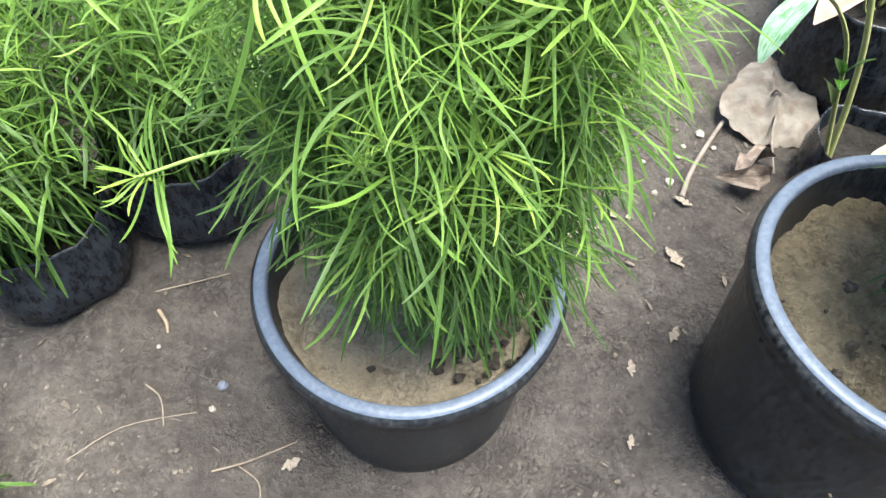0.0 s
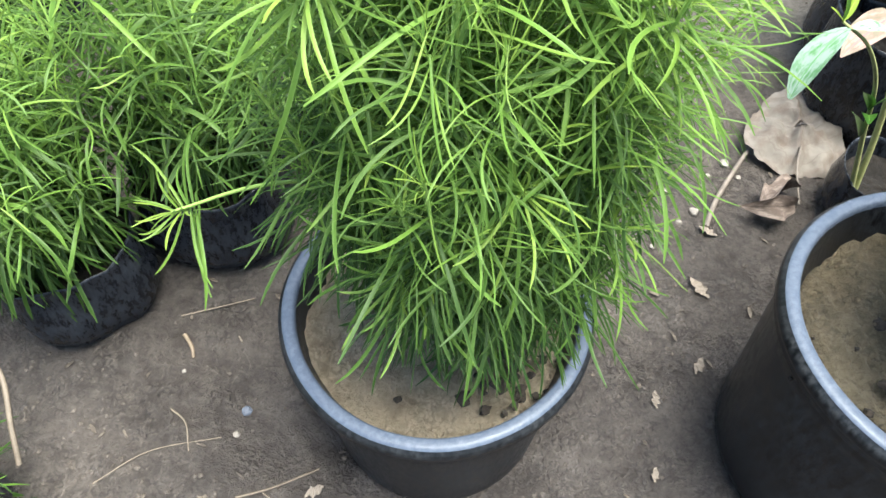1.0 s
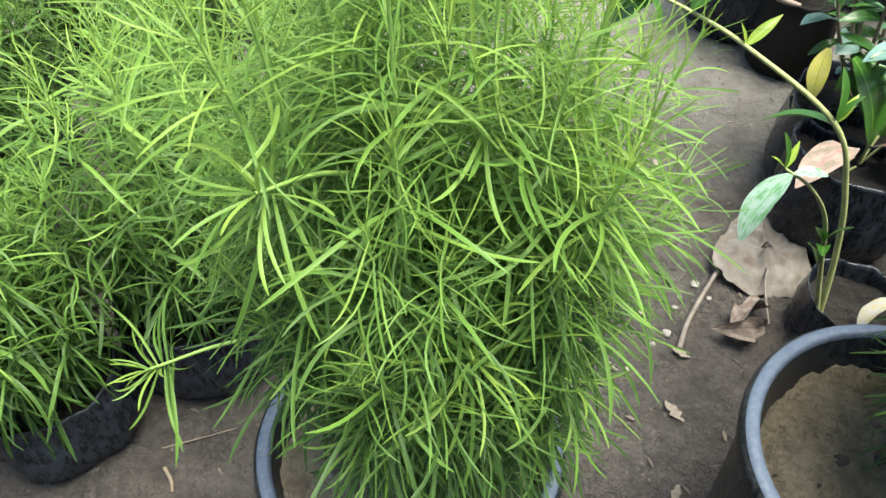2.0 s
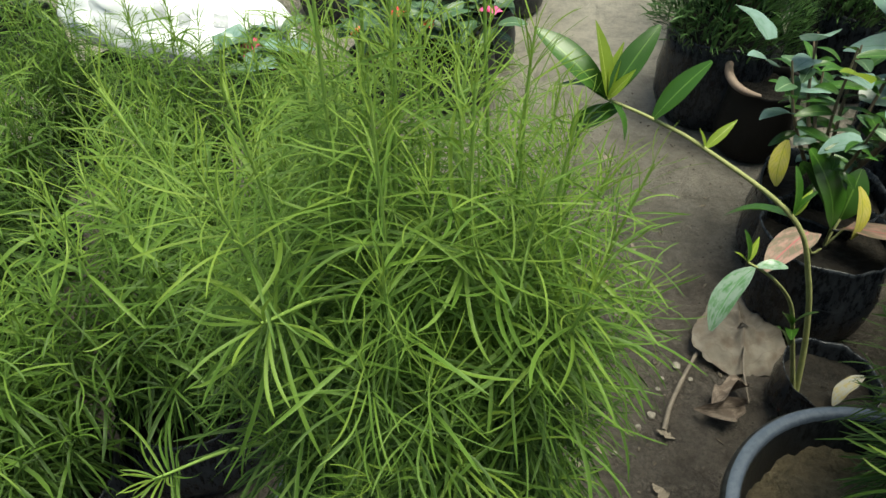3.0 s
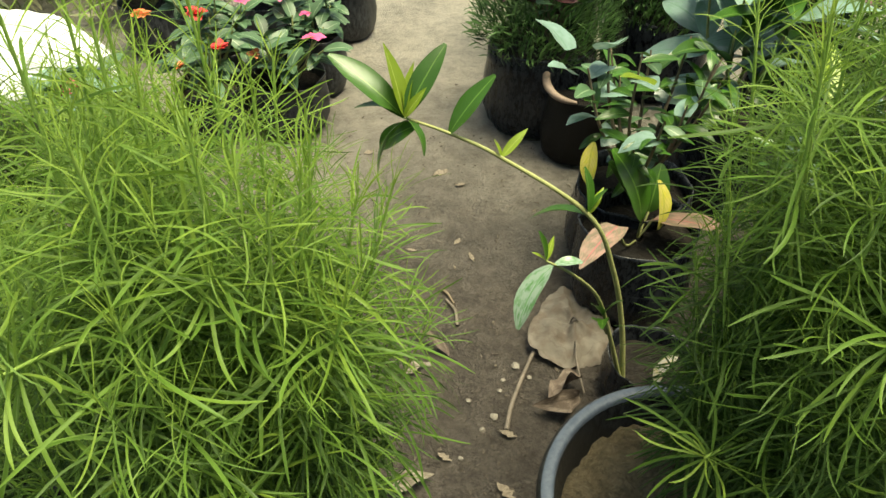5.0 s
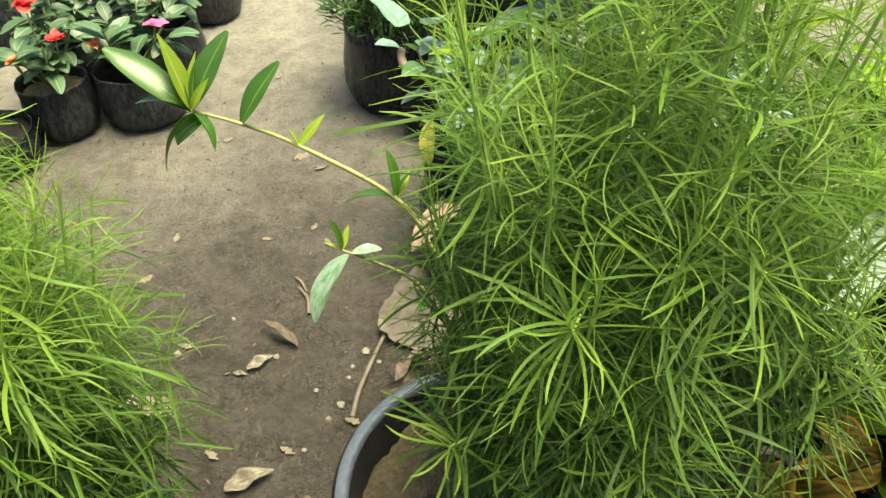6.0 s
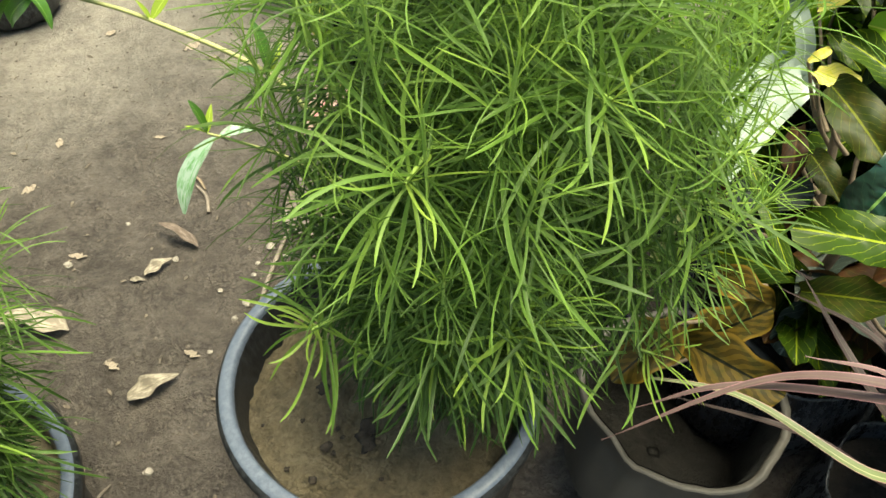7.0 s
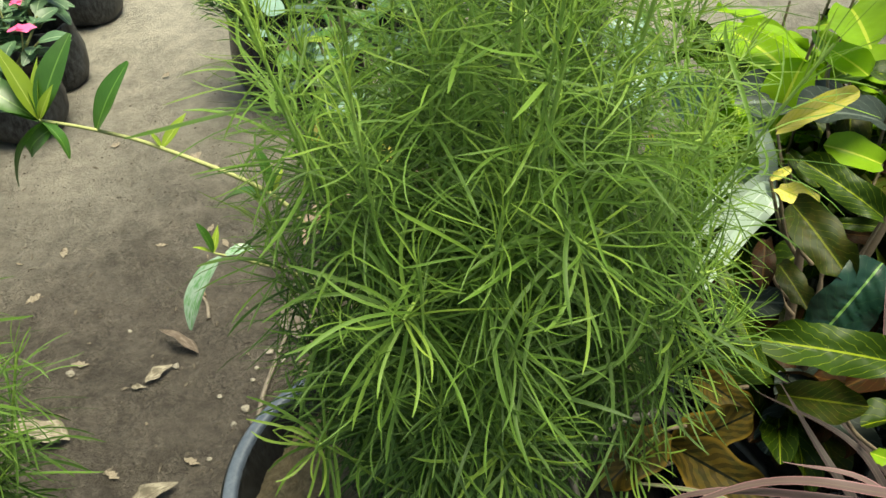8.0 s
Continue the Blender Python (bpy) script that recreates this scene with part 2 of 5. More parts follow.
BLUESTONE = plain_material("blue_grey_pebble", (0.05, 0.06, 0.08), (0.12, 0.13, 0.16), 80.0)
BARK = plain_material("green_brown_stem", (0.20, 0.22, 0.08), (0.34, 0.34, 0.14), 60.0)
WOODY = plain_material("woody_stem", (0.10, 0.075, 0.05), (0.19, 0.14, 0.095), 60.0)
CITRUS = leaf_material("glossy_green_leaf", (0.050, 0.135, 0.018), (0.12, 0.23, 0.045), 0.05, 9.0, None, 0.3, 0.25, True, gloss=0.5)
CITRUS_YOUNG = leaf_material("young_yellow_green_leaf", (0.30, 0.42, 0.05), (0.42, 0.5, 0.12), 0.05, 9.0, None, 0.3, 0.4, True)
SILVER = leaf_material("silvery_green_leaf", (0.28, 0.41, 0.36), (0.15, 0.26, 0.19), 0.05, 8.0, (0.17, 0.28, 0.22), 0.24, 0.2, True)
PALE = leaf_material("greyish_variegated_leaf", (0.27, 0.36, 0.29), (0.10, 0.22, 0.09), 0.04, 8.0, (0.08, 0.18, 0.07), 0.22, 0.2, True)
PINKVEIN = leaf_material("pink_veined_leaf", (0.20, 0.17, 0.12), (0.34, 0.12, 0.12), 0.05, 7.0, (0.32, 0.20, 0.17), 0.4, 0.2)
CROTON = leaf_material("croton_dark_leaf", (0.022, 0.046, 0.003), (0.16, 0.20, 0.012), 0.04, 8.0, None, 0.45, 0.18, side_width=0.035, gloss=0.15)
CROTON_TEAL = leaf_material("croton_blue_green_leaf", (0.010, 0.034, 0.022), (0.10, 0.19, 0.05), 0.04, 8.0, None, 0.26, 0.08, True, gloss=0.35)
CROTON_LIME = leaf_material("croton_lime_leaf", (0.26, 0.46, 0.02), (0.48, 0.56, 0.07), 0.05, 8.0, None, 0.4, 0.5, True, gloss=0.25)
CROTON_YELLOW = leaf_material("croton_yellow_leaf", (0.78, 0.68, 0.20), (0.36, 0.38, 0.05), 0.05, 8.0, (0.60, 0.54, 0.08), 0.5, 0.3, side_width=0.10, gloss=0.2)
CROTON_OCHRE = leaf_material("croton_ochre_leaf", (0.085, 0.056, 0.009), (0.004, 0.005, 0.002), 0.05, 7.0, (0.040, 0.034, 0.007), 0.55, 0.10, edge=(0.115, 0.072, 0.011), side_width=0.24, gloss=0.10)
CROTON_BROWN = leaf_material("croton_brown_leaf", (0.040, 0.016, 0.006), (0.07, 0.036, 0.008), 0.05, 8.0, (0.022, 0.016, 0.005), 0.55, 0.12, gloss=0.12)
GREYLEAF = leaf_material("dull_grey_green_leaf", (0.034, 0.048, 0.040), (0.09, 0.11, 0.095), 0.06, 7.0, (0.02, 0.030, 0.026), 0.5, 0.1, gloss=0.2)
CROTON_OLIVE = leaf_material("croton_olive_leaf", (0.022, 0.036, 0.003), (0.11, 0.125, 0.010), 0.04, 9.0, (0.034, 0.034, 0.005), 0.5, 0.15, side_width=0.03, gloss=0.15)
STRAP = leaf_material("grey_green_strap_leaf", (0.44, 0.54, 0.47), (0.56, 0.66, 0.58), 0.06, 0.0, None, 0.3, 0.3, True)
PINKBLADE = leaf_material("pink_edged_blade", (0.13, 0.085, 0.085), (0.115, 0.085, 0.07), 0.1, 0.0, None, 0.45, 0.15, True, (0.25, 0.125, 0.14), gloss=0.2)
GREENBLADE = leaf_material("green_striped_blade", (0.11, 0.14, 0.06), (0.21, 0.21, 0.12), 0.1, 0.0, None, 0.4, 0.15, True, (0.22, 0.13, 0.12))
PURPLEBLADE = leaf_material("dull_purple_blade", (0.045, 0.034, 0.033), (0.075, 0.056, 0.052), 0.1, 0.0, None, 0.5, 0.1, True, (0.085, 0.052, 0.055), gloss=0.15)
COLEUS = leaf_material("dark_red_leaf", (0.085, 0.016, 0.030), (0.22, 0.05, 0.08), 0.05, 8.0, (0.06, 0.035, 0.03), 0.45, 0.2)
VINCA = leaf_material("dull_green_leaf", (0.080, 0.155, 0.075), (0.22, 0.30, 0.18), 0.05, 8.0, None, 0.4, 0.2, True)
BEDLEAF = blade_material("bedding_leaf", (0.08, 0.105, 0.055), (0.19, 0.21, 0.11), (0.35, 0.33, 0.20), 0.2, 0.6)
FERN = blade_material("fern_leaf", (0.022, 0.06, 0.018), (0.05, 0.115, 0.032), (0.10, 0.19, 0.06), 0.25)
RED = plain_material("red_petal", (0.62, 0.03, 0.04), (0.78, 0.08, 0.08), 30.0, 0.5, 0.3)
PINK = plain_material("pink_petal", (0.72, 0.08, 0.26), (0.82, 0.16, 0.36), 30.0, 0.5, 0.3)
ORANGE = plain_material("orange_petal", (0.70, 0.16, 0.05), (0.82, 0.30, 0.14), 30.0, 0.5, 0.3)
CRIMSON = plain_material("crimson_petal", (0.55, 0.02, 0.10), (0.70, 0.06, 0.18), 30.0, 0.5, 0.3)
MAGENTA = plain_material("magenta_petal", (0.5, 0.06, 0.3), (0.66, 0.14, 0.42), 30.0, 0.5, 0.3)
ROOT = plain_material("pale_brown_curl", (0.16, 0.11, 0.085), (0.30, 0.22, 0.175), 40.0)
WITHERED = leaf_material("withered_pale_leaf", (0.62, 0.60, 0.54), (0.5, 0.46, 0.38), 0.04, 7.0, (0.52, 0.42, 0.18), 0.7, 0.2)


# ---- builders ----
def mesh_of(name, verts, faces, material, uv=None, tone=None, smooth=True):
    me = bpy.data.meshes.new(name)
    me.from_pydata([tuple(v) for v in verts], [], [tuple(f) for f in faces])
    if uv is not None:
        lay = me.uv_layers.new(name="UVMap")
        idx = np.empty(len(me.loops), dtype=np.int32)
        me.loops.foreach_get("vertex_index", idx)
        lay.data.foreach_set("uv", np.asarray(uv, dtype=np.float32)[idx].ravel())
    if tone is not None:
        a = me.attributes.new("tone", "FLOAT", "POINT")
        a.data.foreach_set("value", np.broadcast_to(np.asarray(tone, dtype=np.float32), (len(verts),)).copy())
    if smooth:
        me.polygons.foreach_set("use_smooth", np.ones(len(me.polygons), dtype=bool))
    me.materials.append(material)
    me.update()
    return me


def put(name, me, parent=None, m=None, label=""):
    """Links a mesh as one object under a thing or part, in the parent's own space."""
    ob = new(name, me)
    if parent is not None:
        ob.parent = parent
    if m is not None:
        ob.matrix_basis = m
    if label:
        ob["label"] = label
    return ob


def thing(name, x, y, z, label, category, group="", turn=0.0):
    e = new(name)
    e.empty_display_size = 0.05
    e.matrix_basis = pose(x, y, z, 0, 0, turn)
    return tagged(e, label, category, group)


class Geo:
    """Gathers vertices, faces, uv and tone of one mesh."""

    def __init__(self):
        self.v, self.f, self.u, self.t, self.n = [], [], [], [], 0

    def add(self, v, f, u=None, tone=0.5):
        v = np.asarray(v, dtype=float)
        self.v.append(v)
        self.f.append(np.asarray(f) + self.n)
        self.u.append(np.zeros((len(v), 2)) if u is None else np.asarray(u))
        self.t.append(np.full(len(v), tone))
        self.n += len(v)

    def mesh(self, name, material, smooth=True):
        faces = [tuple(r) for f in self.f for r in f.tolist()]
        return mesh_of(name, np.concatenate(self.v), faces, material, np.concatenate(self.u), np.concatenate(self.t), smooth)


def grid_faces(rows, cols, wrap=False):
    out = []
    for i in range(rows - 1):
        for j in range(cols if wrap else cols - 1):
            k = (j + 1) % cols
            out.append((i * cols + j, i * cols + k, (i + 1) * cols + k, (i + 1) * cols + j))
    return out


def lathe(profile, sides=48, wobble=0.0, seed=0, squash=1.0, ripple=0.0):
    """A turned body from (radius, height) pairs, slightly out of true."""
    v = []
    for r, h in profile:
        for j in range(sides):
            a = 2 * math.pi * j / sides
            k = 1 + wobble * noise.noise((math.cos(a) * 1.6 + seed, math.sin(a) * 1.6, h * 9.0 + seed))
            k += ripple * noise.noise((math.cos(a) * 5 + seed * 3, math.sin(a) * 5, h * 14.0))
            v.append((r * k * math.cos(a), r * k * math.sin(a) * squash, h + ripple * 0.12 * noise.noise((math.cos(a) * 3 + seed, math.sin(a) * 3, 7.0))))
    return v, grid_faces(len(profile), sides, True)


def tube(points, radii, sides=6):
    pts = np.asarray(points, dtype=float)
    radii = np.broadcast_to(np.asarray(radii, dtype=float), (len(pts),))
    tan = np.gradient(pts, axis=0)
    v = []
    ref = np.array([0.31, 0.27, 0.91])
    for p, t, r in zip(pts, tan, radii):
        t = t / (np.linalg.norm(t) + 1e-9)
        a = np.cross(t, ref)
        if np.linalg.norm(a) < 0.1:
            a = np.cross(t, (1, 0, 0))
        a /= np.linalg.norm(a)
        b = np.cross(t, a)
        for j in range(sides):
            w = 2 * math.pi * j / sides
            v.append(p + r * (math.cos(w) * a + math.sin(w) * b))
    f = grid_faces(len(pts), sides, True)
    return np.array(v), f


def spline(points, steps=8):
    """A smooth line through the points."""
    p = [np.asarray(q, dtype=float) for q in points]
    p = [2 * p[0] - p[1]] + p + [2 * p[-1] - p[-2]]
    out = []
    for i in range(1, len(p) - 2):
        for s in range(steps):
            t = s / steps
            out.append(0.5 * (2 * p[i] + (p[i + 1] - p[i - 1]) * t + (2 * p[i - 1] - 5 * p[i] + 4 * p[i + 1] - p[i + 2]) * t * t
                              + (3 * p[i] - p[i - 1] - 3 * p[i + 1] + p[i + 2]) * t ** 3))
    out.append(p[-2])
    return np.array(out)


def blade(segments, bend, fold=0.25, twist=0.0, shape="blade", wave=0.0, curl=0.0, sway=0.0):
    """A leaf one unit long along x and one wide: bend in degrees downwards over its length."""
    n = segments + 1
    x = z = 0.0
    v, u = [], []
    for i in range(n):
        s = i / segments
        a = radians(bend) * (s - 0.5 / segments) if i else 0.0
        if i:
            x += math.cos(a) / segments
            z -= math.sin(a) / segments
        if shape == "blade":
            w = min(1.0, 0.42 + 1.7 * s) * (1 - s ** 4) ** 0.9
            w = max(w, 0.08)
        elif shape == "oval":
            w = max(math.sin(math.pi * min(1, s * 0.94 + 0.03)) ** 0.75, 0.06)
        elif shape == "lance":
            w = max(math.sin(math.pi * s ** 0.8) ** 0.9 * (1.0 if s < 0.5 else 1.0), 0.05)
        elif shape == "croton":
            w = max(math.sin(math.pi * (0.06 + 0.91 * s ** 0.85)) ** 0.8 * (1 + 0.14 * math.sin(9 * s)), 0.05)
        elif shape == "heart":
            w = max((math.sin(math.pi * (0.25 + 0.74 * s)) ** 0.9), 0.05)
        else:
            w = max(min(1.0, 0.6 + 2 * s) * (1 - s ** 4), 0.04)
        tw = twist * s
        for side in (-0.5, 0.0, 0.5):
            off = side * w
            up = abs(side) * w * fold + wave * math.sin(11 * s + (2.0 if side > 0 else 0.0)) * abs(side) * w - curl * side * side * w
            v.append((x, off * math.cos(tw), z, off * math.sin(tw) + up, sway * s * s))
            u.append((s, 0.5 + side))
    v = np.array(v)
    return v, grid_faces(n, 3), np.array(u)


def laid(tpl, base, direction, length, width, roll=0.0):
    """A leaf template laid from base along direction; returns its vertices."""
    m = leaf_matrix(base, direction, length, width, roll)
    v = tpl[0]
    d, s, n = m
    w = v[:, 1:2] * s * width + v[:, 3:4] * n * width
    return np.asarray(base) + v[:, 0:1] * d * length + w + v[:, 2:3] * n * length + v[:, 4:5] * s * length


def leaf_matrix(base, direction, length, width, roll=0.0):
    d = np.asarray(direction, dtype=float)
    d = d / np.linalg.norm(d)
    s = np.cross((0, 0, 1), d)
    if np.linalg.norm(s) < 0.05:
        s = np.array([0.0, 1.0, 0.0])
    s = s / np.linalg.norm(s)
    n = np.cross(d, s)
    if roll:
        c, k = math.cos(roll), math.sin(roll)
        s, n = c * s + k * n, c * n - k * s
    return d, s, n


def as_matrix(base, direction, length, width, roll=0.0):
    d, s, n = leaf_matrix(base, direction, length, width, roll)
    m = Matrix.Identity(4)
    for i in range(3):
        m[i][0], m[i][1], m[i][2], m[i][3] = d[i] * length, s[i] * width, n[i] * length, base[i]
    return m


def leaf_mesh(name, material, bend, shape, segments=8, fold=0.25, wave=0.0, ratio=0.4, curl=0.0, thick=0.0, tone=0.5):
    """A single leaf of unit length, with its true width ratio."""
    v, f, u = blade(segments, bend, fold, 0.0, shape, wave, curl)
    w = np.column_stack((v[:, 0], v[:, 1] * ratio, v[:, 2] + v[:, 3] * ratio))
    return mesh_of(name, w, f, material, u, tone)


def paddle_leaf(name, material, bend, ratio, wave=0.05, quilt=0.02, seed=0):
    """A blunt, wavy-edged leaf of unit length whose blade swells between the side veins."""
    rows, cols = 28, 9
    v, u, x, z = [], [], 0.0, 0.0
    for i in range(rows + 1):
        s = i / rows
        a = radians(bend) * s
        if i:
            x += math.cos(a) / rows
            z -= math.sin(a) / rows
        w = max(0.5 * ratio * math.sin(math.pi * (0.05 + 0.92 * s ** 0.9)) ** 0.36 * (0.74 + 0.34 * s) * (1 + 0.34 * noise.noise((s * 3.6, seed, 1.0))), 0.012 * ratio)
        for j in range(cols):
            k = 2 * j / (cols - 1) - 1
            h = 0.22 * ratio * abs(k) ** 1.3 * (0.6 + 0.4 * s) + wave * k * k * math.sin(8.5 * s + seed + (1.7 if k > 0 else 0.0))
            h += quilt * abs(math.sin(math.pi * (8 * s - 2.4 * abs(k)))) * (1 - abs(k) ** 4) * min(1, 5 * abs(k)) * min(1, 6 * s, 6 * (1 - s))
            v.append((x - math.sin(a) * h * 0, w * k, z + h))
            u.append((s, 0.5 + 0.5 * k))
    me = mesh_of(name, v, grid_faces(rows + 1, cols), material, u)
    return me, cols // 2 + rows * cols


def place_leaf(parent, me, base, tip, roll=0.0, label="", name="leaf", origin=(0, 0, 0)):
    """A leaf object from base to tip (the chord of a bent leaf), in the thing's own space."""
    b = np.asarray(base, dtype=float) - np.asarray(origin)
    d = np.asarray(tip, dtype=float) - np.asarray(origin) - b
    me, last = me if isinstance(me, tuple) else (me, len(me.vertices) - 2)
    end = np.array(me.vertices[last].co)
    size = np.linalg.norm(d) / np.linalg.norm(end)
    # turn so that the bent leaf's end meets the tip
    drop = math.atan2(-end[2], end[0])
    flat = math.hypot(d[0], d[1])
    elev = math.atan2(d[2], flat) + drop
    az = math.atan2(d[1], d[0])
    dirn = (math.cos(elev) * math.cos(az), math.cos(elev) * math.sin(az), math.sin(elev))
    m = as_matrix(b, dirn, size, size, roll)
    return put(name, me, parent, m, label)


# ---- ground ----
def ground_height(x, y):
    h = 0.012 * noise.noise((x * 2.1, y * 2.1, 0.3)) + 0.007 * noise.noise((x * 7, y * 7, 1.7)) + 0.0075 * noise.noise((x * 16, y * 16, 4.0)) - 0.006 * max(0.0, 0.3 - abs(noise.noise((x * 5 + 2, y * 6, 7.0))))
    k = noise.noise((x * 45, y * 45, 9.0))
    h += 0.0011 * noise.noise((x * 170, y * 170, 3.0)) + 0.0034 * k + 0.0026 * abs(noise.noise((x * 90, y * 90, 2.0))) * (0.5 + noise.noise((x * 9, y * 9, 6.0)))
    h -= 0.052 * math.exp(-((x - 0.01) ** 2 + (y - 0.37) ** 2) / 0.05)
    return h * min(1.0, 3.0 / (0.5 + math.hypot(x, y)))


def axis(lo, hi, step):
    fine = np.arange(lo, hi + 1e-6, step)
    out = step * np.cumsum(1.13 ** np.arange(1, 95))
    return np.concatenate(((lo - out)[::-1], fine, hi + out))


gx, gy = axis(-0.48, 0.60, 0.0042), axis(0.17, 1.15, 0.0042)
gv = [(x, y, ground_height(x, y)) for y in gy for x in gx]
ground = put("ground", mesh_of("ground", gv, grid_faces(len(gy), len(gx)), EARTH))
tagged(ground, "trodden brown earth, damp near the pots, dry and painted paler for brighter light further off", "ground", kind="structure")


# ---- kochia bushes ----
PLAIN = [[blade(5, b, 0.16, -0.6, sway=0.24)] for b in (-28, 5, 22, 40, 62, 90, 125)]


def strips(P, W, L, wide, droop, sway, lift, segments=7, roll=None):
    """Narrow channelled leaves as strips: each starts at P along W and is drawn down by its droop, aside by its sway and up again at its end by its lift."""
    P, W = np.asarray(P, dtype=float), np.asarray(W, dtype=float)
    n = len(P)
    W = W / np.linalg.norm(W, axis=1, keepdims=True)
    flat = np.cross(W, (0.0, 0.0, 1.0))
    short = np.linalg.norm(flat, axis=1) < 0.08
    flat[short] = (1.0, 0.0, 0.0)
    flat /= np.linalg.norm(flat, axis=1, keepdims=True)
    p, rows, uv = P.copy(), [], []
    for i in range(segments + 1):
        s = i / segments
        d = W + np.array([0, 0, -1.0]) * (droop * s ** 1.1)[:, None] + flat * (sway * (1.3 * s ** 1.3 - 0.25 * math.sin(4.2 * s)))[:, None] + np.array([0, 0, 1.0]) * (lift * s ** 4)[:, None]
        d /= np.linalg.norm(d, axis=1, keepdims=True)
        side = flat - d * np.sum(flat * d, axis=1, keepdims=True)
        side /= np.linalg.norm(side, axis=1, keepdims=True)
        up = np.cross(side, d)
        if roll is not None:
            c, k = np.cos(roll * (0.4 + 0.6 * s))[:, None], np.sin(roll * (0.4 + 0.6 * s))[:, None]
            side, up = side * c + up * k, up * c - side * k
        w = 0.5 * wide * min(1.0, 0.5 + 2.2 * s) * (1.0 if s < 0.72 else max(0.24, 1 - ((s - 0.72) / 0.31) ** 2.6))
        for k in (-1.0, 0.0, 1.0):
            rows.append(p + side * (w * k)[:, None] + up * (w * 0.38 * abs(k))[:, None])
            uv.append((s, 0.5 + 0.5 * k))
        p = p + d * (L / segments)[:, None]
    v = np.stack(rows, axis=1).reshape(-1, 3)
    m = 3 * (segments + 1)
    f = (np.asarray(grid_faces(segments + 1, 3))[None, :, :] + (np.arange(n) * m)[:, None, None]).reshape(-1, 4)
    return v, f, np.tile(np.asarray(uv), (n, 1)), m


TONES = [0.12, 0.4, 0.7, 0.95]
SINGLE = {}


def single_leaf(parent, base, way, size, wide, droop, tone):
    """One leaf as a part of its own; alike leaves share one mesh, turned about the upright."""
    way = np.asarray(way) / np.linalg.norm(way)
    rise = int(round(math.degrees(math.asin(max(-1, min(1, way[2])))) / 15))
    bend = int(round(min(2.6, max(-0.4, droop)) / 0.4))
    ti = int(np.argmin([abs(tone - e) for e in TONES]))
    key = (rise, bend, ti)
    if key not in SINGLE:
        e = radians(15 * rise)
        one = np.array([1.0])
        v, f, u, m = strips([(0, 0, 0)], [(math.cos(e) + 1e-3, 0.0, math.sin(e))], one, one * 0.031, one * bend * 0.4, one * (0.34 if (rise + bend) % 2 else -0.3), one * (0.9 if bend % 3 == 1 else 0.0), 9, one * 0.5)
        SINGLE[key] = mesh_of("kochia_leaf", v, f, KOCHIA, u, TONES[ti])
    k = max(0.8, min(1.5, wide / (0.031 * size)))
    m = Matrix.Translation(base) @ Matrix.Rotation(math.atan2(way[1], way[0]), 4, "Z") @ Matrix.Diagonal((size, size * k, size, 1))
    return put("leaf", SINGLE[key], parent, m)


